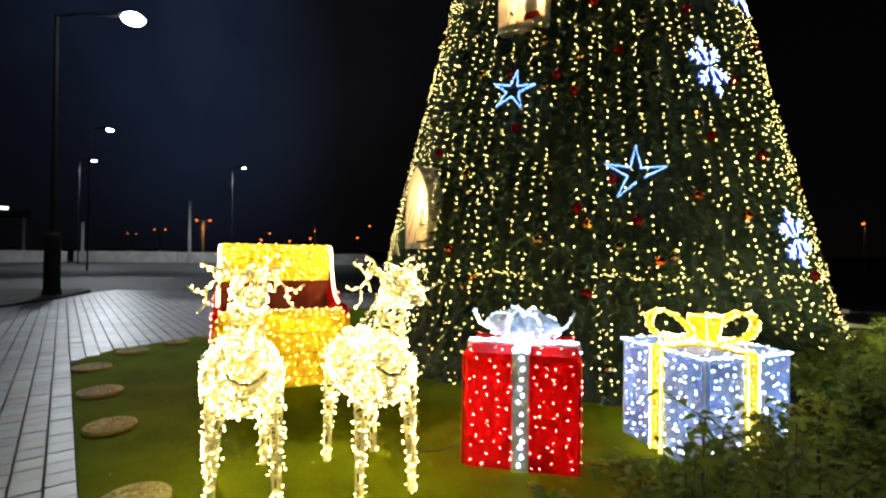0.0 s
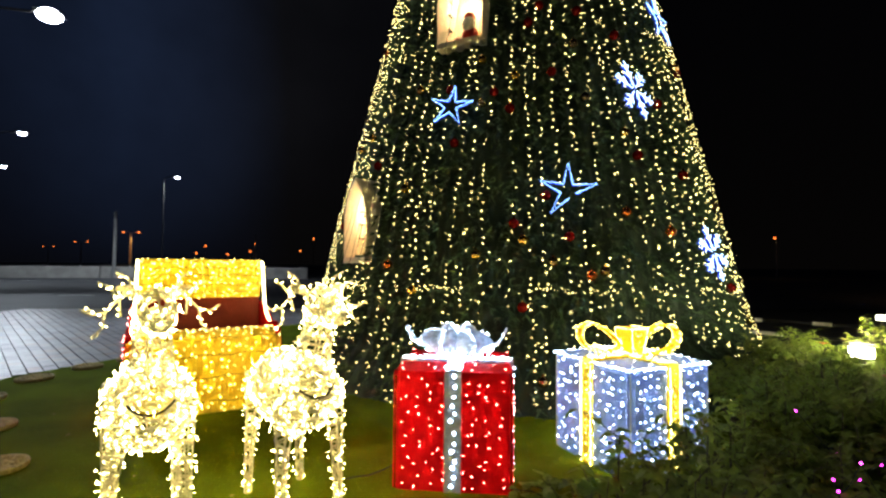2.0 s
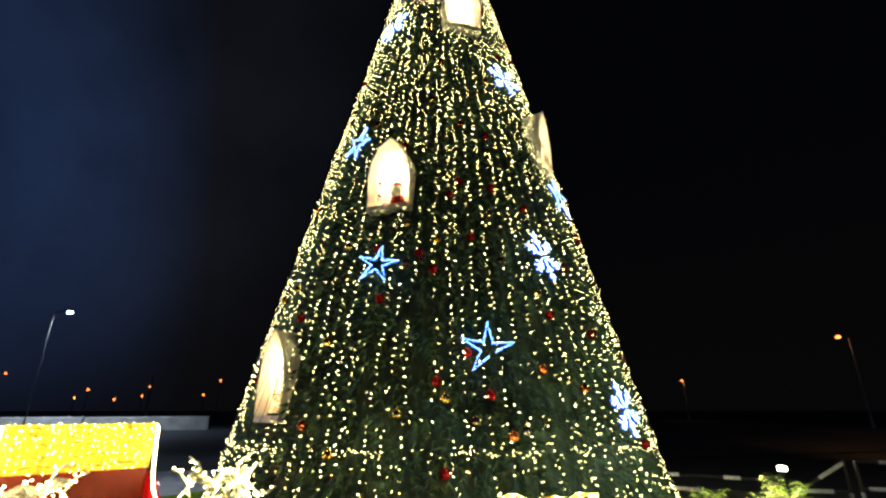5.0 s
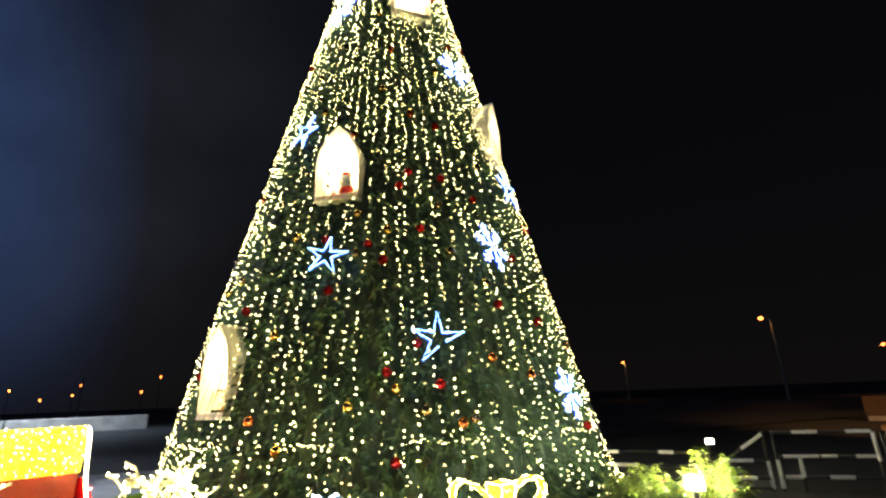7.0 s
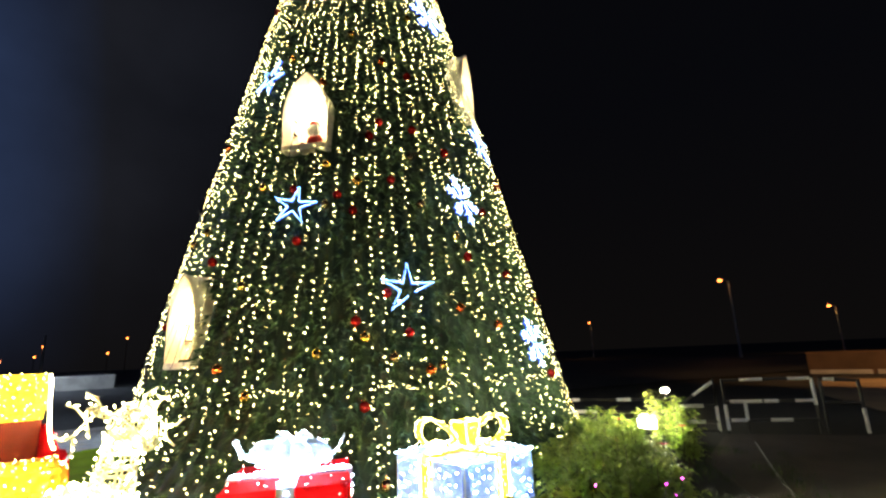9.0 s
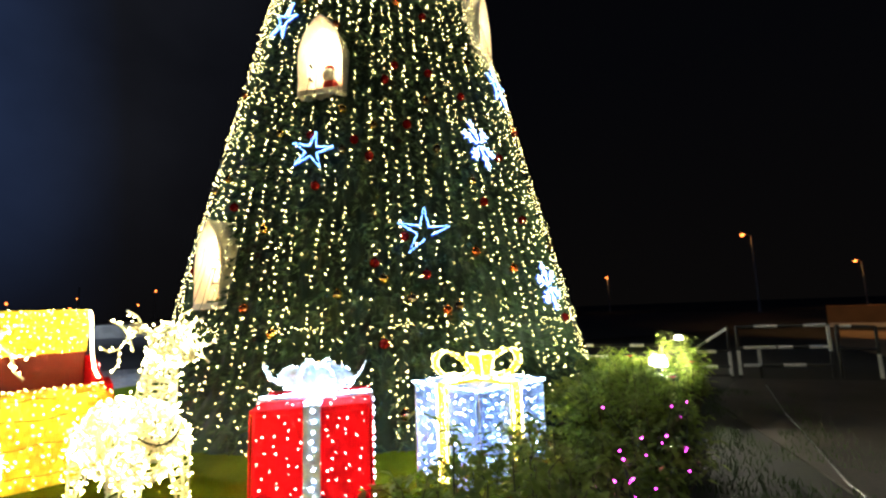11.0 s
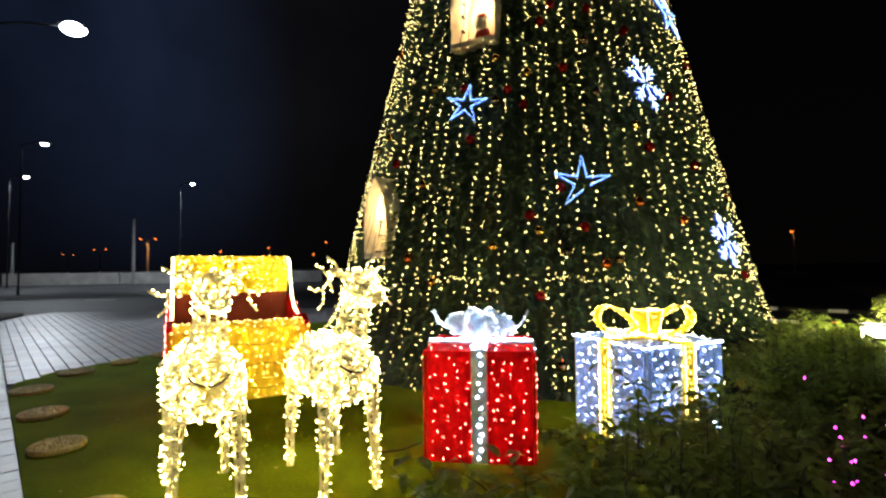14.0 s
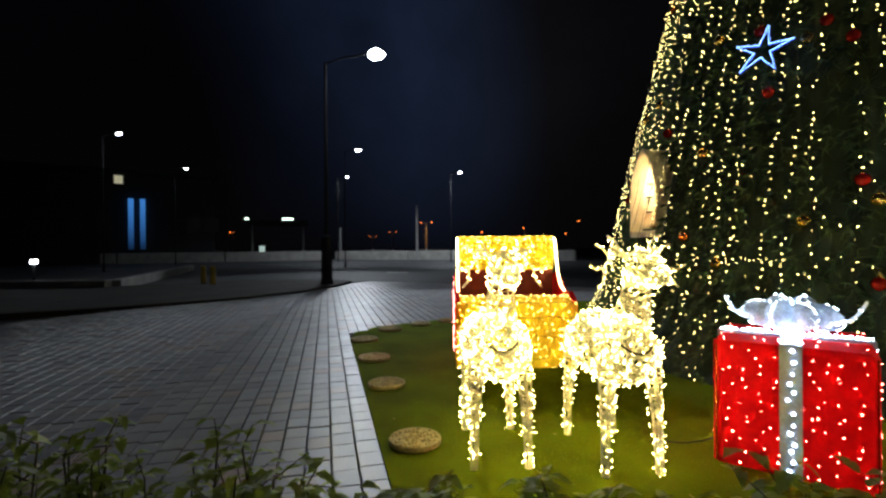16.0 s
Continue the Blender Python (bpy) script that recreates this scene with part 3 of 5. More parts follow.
for x, y in ((-15.5, 12.1), (-16.4, 12.4)):
    ob = thing("bollard", (x, y, 0.07), "short yellow painted steel bollard", "bollard", group="yellow bollards")
    p = Mesh()
    p.lathe([(0.10, 0), (0.10, 0.62), (0.08, 0.68), (0.03, 0.7)], 14)
    part("post", p, M_YELLOW, ob)
    p = Mesh()
    p.lathe([(0.14, 0), (0.14, 0.02), (0.10, 0.025)], 14)
    part("base", p, M_BLACKPAINT, ob)

# ochre wall and verge beyond the path on the other side
w = Mesh()
w.box(0, 0, -0.12, 20, 0.3, 0.95, 0.05, pose(27.2, 14.6, 0, 0, 0, -70))
tagged(part("boundary_wall", w, M_OCHRE), "dark brown boundary wall under orange street light", "wall", kind="structure")
# pale warm patch cut to the outline of the street light's pool
w = Mesh()
w.quad((16.1, 8.3, -0.04), (13.3, 5.7, -0.04), (27.0, -6.0, -0.04), (23.4, 12.1, -0.04))
tagged(part("side_road", w, M_LITROAD), "side road patch coloured for its pool of orange light", "road", kind="structure")
for i in range(7):
    w = Mesh()
    w.box(0, -0.2, -0.06, 2.3, 0.0, 0.13, 0.03, pose(26.3 + i * 0.84, 14.0 - i * 2.31, 0, 0, 0, -70))
    tagged(part("kerb", w, M_CONCRETE), "pale kerb stones at the wall's foot", "kerb", kind="structure")

# ---- railings, black with white bands ----


RL = "black steel tube railing with white painted bands"


def banded_rail(pieces, label):
    """A railing of straight tubes: (from, to, white stretches as fractions)."""
    o = Vector(pieces[0][0])
    o.z = 0.0
    ob = thing("railing", o, label, "railing", group="banded railings")
    for a, c, bands in pieces:
        a, c = Vector(a) - o, Vector(c) - o
        p = Mesh()
        p.tube([a, c], 0.026, 8)
        ra = part("post" if abs(a.x - c.x) + abs(a.y - c.y) < 0.05 else "rail", p, M_BLACKPAINT, ob)
        for u0, u1 in bands:
            p = Mesh()
            p.tube([a.lerp(c, u0), a.lerp(c, u1)], 0.030, 8)
            part("white_band", p, M_WHITEPAINT, ra, "white painted band")


A0, A1 = (8.26, 5.74), (9.36, 4.87)
mid = lambda u, z: (A0[0] + (A1[0] - A0[0]) * u, A0[1] + (A1[1] - A0[1]) * u, z)
banded_rail([(mid(0, 0), mid(0, 0.92), [(0.06, 0.52)]), (mid(1, 0), mid(1, 0.92), [(0.5, 0.97)]), (mid(0, 0.90), mid(1, 0.90), [(0.2, 0.46), (0.74, 0.98)]),
             (mid(0, 0.53), mid(1, 0.53), [(0.06, 0.42), (0.44, 0.60), (0.78, 0.99)]), (mid(0, 0.22), mid(1, 0.22), [(0.04, 0.22), (0.48, 0.72)]), (mid(0.23, 0.0), mid(0.23, 0.53), [(0.42, 0.97)])], RL)
banded_rail([((9.46, 4.80, 0), (9.46, 4.80, 0.90), []), ((9.46, 4.80, 0.88), (9.66, 4.34, 0.86), [(0.1, 0.4)]), ((9.66, 4.34, 0), (9.66, 4.34, 0.88), [(0.04, 0.48)]), ((9.46, 4.80, 0.50), (9.66, 4.34, 0.50), [])], RL)
banded_rail([((8.16, 5.84, 0), (8.16, 5.84, 0.92), [(0.04, 0.50)]), ((8.16, 5.84, 0.88), (7.55, 6.25, 0.42), [(0.02, 0.5), (0.85, 1.0)]), ((7.55, 6.25, 0), (7.55, 6.25, 0.44), []),
             ((8.16, 5.84, 0.47), (7.55, 6.25, 0.47), [(0.3, 0.95)]), ((8.16, 5.84, 0.2), (7.55, 6.25, 0.2), [(0.3, 0.95)]), ((7.55, 6.25, 0.05), (8.16, 5.84, 0.05), [(0.1, 0.4)])], RL)
banded_rail([((7.55, 6.4, 0), (7.55, 6.4, 0.60), []), ((5.9, 8.2, 0), (5.9, 8.2, 0.60), []), ((7.55, 6.4, 0.58), (5.9, 8.2, 0.58), [(0.24, 0.34), (0.62, 0.72)]), ((7.55, 6.4, 0.36), (5.9, 8.2, 0.36), [(0.5, 0.72)])], RL)

# ---- the giant tree ----
TREE = (2.41, 8.29)
R0, TOP = 3.63, 14.95


def tree_radius(z):
    """A straight cone whose hem spreads a little over the turf."""
    return R0 * (1 - z / TOP) + 0.34 * max(0.0, 1 - z / 0.75) ** 1.5


def on_tree(az, z, out=0.0):
    """A place on the tree's skin: az in degrees from the side towards -y, growing towards +x."""
    a, r = radians(az), tree_radius(z) + out
    return Vector((TREE[0] + r * math.sin(a), TREE[1] - r * math.cos(a), z))


# arched niches: azimuth, foot's height, width, height, how far out, facing, figure
NICHES = [(-61.6, 1.53, 0.58, 1.17, -0.07, -55, 2), (-34.0, 4.47, 0.67, 1.18, -0.02, -33, 1), (47.5, 5.77, 0.66, 1.34, -0.03, 45, 0), (0.5, 8.75, 0.74, 1.30, 0.02, 0, 0)]
niche_frames = []
for az, z, w, hh, out, face, fig in NICHES:
    mm = Matrix.Translation(on_tree(az, z, out)) @ pose(0, 0, 0, 0, 0, face)
    niche_frames.append((mm, mm.inverted(), w, hh))


def in_niche(p, grow=0.0):
    for mm, inv, w, hh in niche_frames:
        q = inv @ Vector(p)
        half = w / 2 + grow if q.z < hh * 0.46 else (w / 2 + grow) * max(0.0, 1 - ((q.z - hh * 0.46) / (hh * 0.56)) ** 1.7)
        if abs(q.x) < half and -0.03 - grow < q.z < hh and -0.3 < q.y < 0.62:
            return True
    return False


tree = thing("christmas_tree", (TREE[0], TREE[1], 0), "giant dark green cone of tinsel branches standing on turf", "christmas tree")
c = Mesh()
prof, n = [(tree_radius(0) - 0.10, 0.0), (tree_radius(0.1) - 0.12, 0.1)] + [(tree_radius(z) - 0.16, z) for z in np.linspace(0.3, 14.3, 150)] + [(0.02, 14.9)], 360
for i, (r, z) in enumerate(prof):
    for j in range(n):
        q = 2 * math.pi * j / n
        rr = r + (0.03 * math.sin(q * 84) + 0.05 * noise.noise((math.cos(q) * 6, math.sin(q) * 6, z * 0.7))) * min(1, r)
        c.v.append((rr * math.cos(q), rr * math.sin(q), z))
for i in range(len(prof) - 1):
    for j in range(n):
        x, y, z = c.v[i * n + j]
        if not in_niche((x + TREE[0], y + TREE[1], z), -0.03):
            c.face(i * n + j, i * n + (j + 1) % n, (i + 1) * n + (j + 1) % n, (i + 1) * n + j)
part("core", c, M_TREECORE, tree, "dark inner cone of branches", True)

nd = Mesh()
for i in range(15000):
    z = TOP * (1 - math.sqrt(1 - 0.995 * random.random()))
    az = rnd(-125, 95) if i < 13200 else rnd(95, 235)
    az = round(az / 4.3) * 4.3 + random.gauss(0, 1.05)  # branches hang in upright garlands
    a, r = radians(az), tree_radius(z) - 0.12
    o = Vector((r * math.sin(a), -r * math.cos(a), z))
    if in_niche((o.x + TREE[0], o.y + TREE[1], z), 0.015):
        continue
    d = Vector((math.sin(a), -math.cos(a), -0.25))
    side = Vector((math.cos(a), math.sin(a), 0))
    for q in range(7):
        tip = o + d * rnd(0.07, 0.17) + side * rnd(-0.11, 0.11) + Vector((0, 0, rnd(-0.12, 0.07)))
        w = (side * rnd(-1, 1) + Vector((0, 0, rnd(-1, 1)))).normalized() * rnd(0.005, 0.010)
        k = len(nd.v)
        nd.v += [tuple(o - w), tuple(o + w), tuple(tip)]
        nd.face(k, k + 1, k + 2)
part("needle_layer", nd, M_NEEDLE, tree, "thin dark green plastic needles", kind="stuff")

# light strings hang from the top to the hem
STRINGS = 90
for s in range(STRINGS):
    az = -180 + 360 * (s + 0.5) / STRINGS + rnd(-0.9, 0.9)
    front = -115 < az < 85
    ob = thing("light_string", on_tree(az, 0.12, 0.0), "string of warm white bulbs hanging down the tree", "light string", group="tree light strings")
    o = ob.matrix_basis.translation
    cab, bul = Mesh(), Mesh()
    z, path = 0.03 + rnd(0, 0.12), []
    while z < 14.4:
        wob = az + (2.6 * noise.noise((s * 3.1, z * 0.6, 0)) + rnd(-0.4, 0.4)) * min(1.5, 3.4 / max(tree_radius(z), 0.4)) * 0.55
        p = on_tree(wob, z, 0.058 + rnd(-0.012, 0.018)) - o
        path.append(p)
        if random.random() < 0.93 and not in_niche(p + o, 0.02):
            size = rnd(0.0042, 0.0068)
            off = Vector((rnd(-0.02, 0.02), rnd(-0.02, 0.02), 0))
            bul.ball(p + off, size, 5 if front else 4, 4 if front else 2)
            if random.random() < (0.55 if z < 1.7 and front else 0.22):
                side = on_tree(wob + rnd(-2.2, 2.2), z + rnd(-0.06, 0.06), 0.055)
                if not in_niche(side, 0.02):
                    bul.ball(side - o, size * 0.85, 5, 3)
        z += rnd(0.052, 0.122) if random.random() < 0.88 else rnd(0.18, 0.28)
    cab.tube(path[::2], 0.004, 3)
    part("cable", cab, M_CABLE, ob)
    part("bulb_chain", bul, G_TREE, ob, "warm white bulbs", kind="stuff")

# swag of bulbs round the tree at hip height
ob = thing("light_string", on_tree(-20, 1.18, 0.02), "scalloped string of warm bulbs round the tree", "light string", group="tree light strings")
o = ob.matrix_basis.translation
cab, bul, path = Mesh(), Mesh(), []
for i in range(300):
    az = -110 + i * 0.66
    p = on_tree(az, 1.17 + 0.05 * abs(math.sin(radians(az * 9))) + rnd(-0.02, 0.02), 0.04) - o
    path.append(p)
    if noise.noise((i * 0.11, 3, 0)) > 0.0:
        bul.ball(p + Vector((0, 0, rnd(-0.03, 0.03))), rnd(0.0032, 0.0058), 5, 4)
cab.tube(path, 0.004, 3)
part("cable", cab, M_CABLE, ob)
part("bulb_chain", bul, G_TREE, ob, "warm white bulbs", kind="stuff")

# baubles
seen_red = [(-17.8, 3.4), (-34.2, 3.75), (-14.9, 1.03), (-9.9, 2.29), (-31.2, 3.0), (-7.2, 3.89), (12.9, 2.83), (-5.6, 1.81), (-21.9, 3.64), (27.6, 2.65), (37.1, 1.22), (-56.5, 2.86), (-16.6, 1.96), (-9.8, 4.85), (1.4, 4.79), (-13.1, 4.6), (2.6, 5.84), (12.8, 4.5), (24.0, 3.6)]
seen_copper = [(-1.9, 1.38), (-44.8, 1.48), (7.2, 2.11), (18.0, 1.9), (-30, 5.6)]
seen_gold = [(-25.6, 4.12), (-16.7, 3.85), (-43.5, 2.46), (-14.7, 1.77), (-24.0, 1.6), (-37.0, 1.18), (-44.3, 3.85), (-64.4, 3.36), (10.3, 3.12), (-20, 6.6), (8, 7.2)]
seen_pearl = [(0.9, 3.55), (-25.1, 3.5), (-9.1, 1.53), (0.8, 1.43), (-11.8, 0.32), (-0.7, 4.3), (20, 5.2)]
bm = Mesh()
bm.ball((0, 0, 0), 0.062, 16, 10)
cap = Mesh()
cap.lathe([(0.016, 0.056), (0.016, 0.074), (0.006, 0.078), (0.006, 0.09)], 8)
for lst, mt, col in ((seen_red, M_REDBALL, "shiny red"), (seen_copper, M_ORANGEBALL, "shiny copper orange"), (seen_gold, M_GOLDBALL, "shiny gold"), (seen_pearl, M_CLEARBALL, "pearly pale gold")):
    lst = lst + [(rnd(-85, -62), rnd(0.6, 9)) for i in range(2)] + [(rnd(40, 80), rnd(0.6, 9)) for i in range(3)] + [(rnd(-60, 40), rnd(6, 12)) for i in range(4)]
    ball_me, cap_me = bm.data("ball", mt, True), cap.data("cap", M_GOLDBALL)
    for az, z in lst:
        if in_niche(on_tree(az, z, 0.04), 0.10):
            continue
        ob = thing("bauble", on_tree(az, z, 0.04), col + " bauble hanging on the tree", "bauble", group="tree baubles")
        for nm, me in (("ball", ball_me), ("cap", cap_me)):
            q = new(nm, me)
            q.parent = ob

# stars and snowflakes of blue-white rope light, lying on the slope
SLOPE = math.degrees(math.atan2(R0, TOP))


def ornament(name, az, z, roll, label, tubes, turn, category, size):
    ob = thing(name, (0, 0, 0), label, category, group="lit tree ornaments")
    ob.matrix_basis = Matrix.Translation(on_tree(az, z, 0.13)) @ pose(0, 0, 0, 0, 0, az + turn) @ pose(0, 0, 0, -SLOPE, 0, 0) @ pose(0, 0, 0, 0, roll, 0)
    # added wider blue tube behind each rope light imitates its blue halo
    fr = Mesh()
    for path, closed in tubes:
        fr.tube([(x * size, 0.026, y * size) for x, y in path], 0.012, 6, closed)
    part("tinsel_frame", fr, M_BLUEHALO, ob, "blue backing that stands in for the light's halo")
    for path, closed in tubes:
        m = Mesh()
        m.tube([(x * size, 0, y * size) for x, y in path], 0.0034, 6, closed)
        part("rope_light", m, G_NEON if category == "star" else G_FLAKE, ob, "blue-white rope light")
    hk = Mesh()
    hk.tube([(0, 0.02, 0), (0, 0.16, 0.02)], 0.006, 5)
    part("hook", hk, M_CABLE, ob)
    return ob


star_path = []
for i in range(10):
    q, rr = radians(90 + i * 36), 1.0 if i % 2 == 0 else 0.28
    star_path.append((rr * math.cos(q), rr * math.sin(q)))
flake = []
for i in range(6):
    q = radians(30 + i * 60)
    ux, uy = math.cos(q), math.sin(q)
    flake.append(([(0.12 * ux, 0.12 * uy), (ux, uy)], False))
    for f, ln in ((0.45, 0.26), (0.72, 0.24)):
        for sg in (-1, 1):
            q2 = q + sg * radians(50)
            flake.append(([(f * ux, f * uy), (f * ux + ln * math.cos(q2), f * uy + ln * math.sin(q2))], False))
SL, FL = "five-pointed star of blue-white rope light on the tree", "snowflake of blue-white rope light on the tree"
half_star = [(star_path[7:] + star_path[:6], False)]
ornament("star_ornament", -32.5, 3.48, 9, SL, [(star_path, True)], 8, "star", 0.285)
ornament("star_ornament", -5.6, 2.33, 3, "partly lit star of blue-white rope light on the tree", half_star, 0, "star", 0.34)
ornament("snowflake_ornament", 14.4, 3.69, -16, FL, flake, 15, "snowflake", 0.38)
ornament("snowflake_ornament", 29.0, 1.66, -10, FL, flake, 2, "snowflake", 0.35)
ornament("star_ornament", -52.4, 5.86, 25, SL, [(star_path, True)], -6, "star", 0.33)
ornament("snowflake_ornament", 20.2, 7.4, -20, FL, flake, 0, "snowflake", 0.38)
ornament("snowflake_ornament", -52.0, 8.9, 10, FL, flake, -8, "snowflake", 0.38)
ornament("star_ornament", 34.3, 4.97, 0, SL, [(star_path, True)], 4, "star", 0.38)

# arched niches set into the tree


def arch(w, h, spring, n=9):
    """A pointed arch from foot to foot."""
    half = w / 2
    pts = [(-half, 0)]
    rise = h - spring
    R = (half * half + rise * rise) / (2 * half)
    a1 = math.asin(min(1, rise / R))
    left = [(-half + R - R * math.cos(a1 * i / n), spring + R * math.sin(a1 * i / n)) for i in range(n + 1)]
    return pts + left + [(-x, y) for x, y in left[-2::-1]] + [(half, 0)]


def niche(az, z, w, h, out, label, figure, face):
    ob = thing("niche", (0, 0, 0), label, "lit niche", group="arched niches")
    ob.matrix_basis = Matrix.Translation(on_tree(az, z, out)) @ pose(0, 0, 0, 0, 0, face)
    depth, th = 0.48, 0.07
    inner, outer = arch(w - 2 * th, h - 0.17, 0.44 * h), arch(w, h, 0.44 * h)
    k = len(inner)
    f = Mesh()
    for prof, y in ((outer, 0), (inner, 0.16), (inner, depth), (outer, depth)):
        f.v += [(x, y, zz + (0.05 if prof is inner else 0)) for x, zz in prof]
    for q in range(4):
        for i in range(k - 1):
            a, b2 = q * k + i, ((q + 1) % 4) * k + i
            f.face(a, a + 1, b2 + 1, b2)
    part("arch_frame", f, M_CREAM, ob, "thick cream plaster arch")
    f = Mesh()
    f.box(-w / 2, -0.01, -0.03, w / 2, depth, 0.052, 0.008)
    part("sill", f, M_CREAM, ob, "cream floor board")
    f = Mesh()
    f.v = [(x, depth - 0.03, zz + 0.05) for x, zz in inner] + [(x, depth - 0.005, zz + 0.05) for x, zz in inner]
    f.face(*range(k))
    f.face(*range(2 * k - 1, k - 1, -1))
    part("back_panel", f, M_CREAM, ob, "cream back panel")
    f = Mesh()
    q = outer[1:-1]
    rope = [Vector((a[0], 0.02, a[1])).lerp(Vector((c2[0], 0.02, c2[1])), u / 4) for a, c2 in zip(q, q[1:]) for u in range(4)]
    f.tube(rope, [0.009 if u % 2 else 0.021 for u in range(len(rope))], 6)
    part("trim", f, M_CREAM, ob, "knobbly edge trim")
    f = Mesh()
    f.ball((0, 0.24, h * 0.78), 0.03, 8, 6)
    part("bulb", f, G_NICHE, ob, "bright warm bulb", True)
    for zz in (0.28, 0.46, 0.62):
        f = Mesh()
        f.box(-w / 2 + th + 0.004, 0.2, zz * h - 0.008, -w / 2 + th + 0.03, 0.29, zz * h + 0.012)
        part("clip", f, M_BLACKPAINT, ob, "small dark clip")
    lp = ob.matrix_basis @ Vector((0, 0.29, h * 0.55))
    point_lamp("niche_light", lp, 8.0, (1.0, 0.78, 0.42), 0.06)
    if figure:
        fg = Mesh()
        x = 0.1 * w
        if figure == 1:
            fg.ball((x, 0.22, 0.052 + 0.13), 1, 12, 8, (0.12, 0.09, 0.13))
            fg.mi = 1
            fg.ball((x, 0.17, 0.33), 1, 12, 8, (0.10, 0.08, 0.10))
            fg.mi = 0
            fg.ball((x, 0.2, 0.42), 1, 12, 8, (0.085, 0.08, 0.085))
            fg.ball((x - 0.2, 0.25, 0.052 + 0.07), 1, 10, 6, (0.09, 0.08, 0.07))
        else:
            x = 0.06 * w
            fg.ball((x, 0.27, 0.052 + 0.24), 1, 14, 10, (0.085, 0.09, 0.16))
            fg.mi = 1
            fg.ball((x, 0.27, 0.052 + 0.05), 1, 14, 6, (0.13, 0.13, 0.055))
            fg.ball((x + 0.06, 0.33, 0.052 + 0.30), 1, 12, 8, (0.09, 0.06, 0.20))
        fig = part("figurine", fg, [M_FIGRED, M_FIGWHITE] if figure == 1 else [M_FIGORANGE, M_GOLDBALL], None, "", True)
        fig.matrix_basis = ob.matrix_basis
        tagged(fig, "plain red and white figurine in the niche" if figure == 1 else "plain orange oval figurine in the niche", "figurine")
    return ob


NL = "cream arched niche with a warm lit inside, set in the tree"
for az, z, w, hh, out, face, fig in NICHES:
    niche(az, z, w, hh, out, NL, fig, face)

# ---- reindeer of bent wire, wrapped in light strings ----


def wire_limb(name, path, radii, parent, label="", rings=7, bulbs=60, longs=6, seed=0):
    """A limb of long wires and rings along a path, with bulbs on it."""
    rng = random.Random(seed)
    path = [Vector(p) for p in path]
    w = Mesh()
    at = []

    def sample(u):
        u = min(max(u, 0), 0.9999) * (len(path) - 1)
        i = int(u)
        f = u - i
        return path[i].lerp(path[i + 1], f), radii[i] + (radii[i + 1] - radii[i]) * f, (path[i + 1] - path[i]).normalized()

    def rim(u, q):
        p, r, d = sample(u)
        ref = Vector((1, 0, 0)) if abs(d.x) < 0.9 else Vector((0, 1, 0))
        s1 = d.cross(ref).normalized()
        s2 = d.cross(s1)
        n = s1 * math.cos(q) + s2 * math.sin(q)
        return p + n * r, n

    for i in range(rings):
        u = i / (rings - 1)
        w.tube([rim(u, 2 * math.pi * j / 12)[0] for j in range(12)], 0.0048, 4, True)
    for j in range(longs):
        q = 2 * math.pi * j / longs
        w.tube([rim(i / 8, q)[0] for i in range(9)], 0.0048, 4)
    # the string's cable, wound round the frame
    turns = max(2.0, rings * 0.8)
    m = int(16 * turns)
    w.tube([rim(i / m, 2 * math.pi * turns * i / m + 0.3 * math.sin(i))[0] for i in range(m + 1)], 0.0038, 3)
    w.tube([rim(i / m, -2 * math.pi * turns * 0.8 * i / m + 0.5 * math.sin(i * 1.3))[0] for i in range(m + 1)], 0.0038, 3)
    w.tube([rim(i / m, 2 * math.pi * turns * 1.3 * i / m + 1.7 + 0.6 * math.sin(i * 0.9))[0] for i in range(m + 1)], 0.0034, 3)
    ob = part(name, w, M_WIRE, parent, label)
    spots = []
    for i in range(bulbs):
        p, n = rim(rng.random(), rng.uniform(0, 6.283))
        n = (n + Vector((rng.uniform(-.5, .5), rng.uniform(-.5, .5), rng.uniform(-.5, .5)))).normalized()
        spots.append((p + n * rng.uniform(0.010, 0.026), rng.uniform(0.0024, 0.0037)))
    spots.sort(key=lambda s: s[0].y)
    bulb_part(spots, G_DEER, ob, "warm white bulbs", bulbs // 5)
    return ob


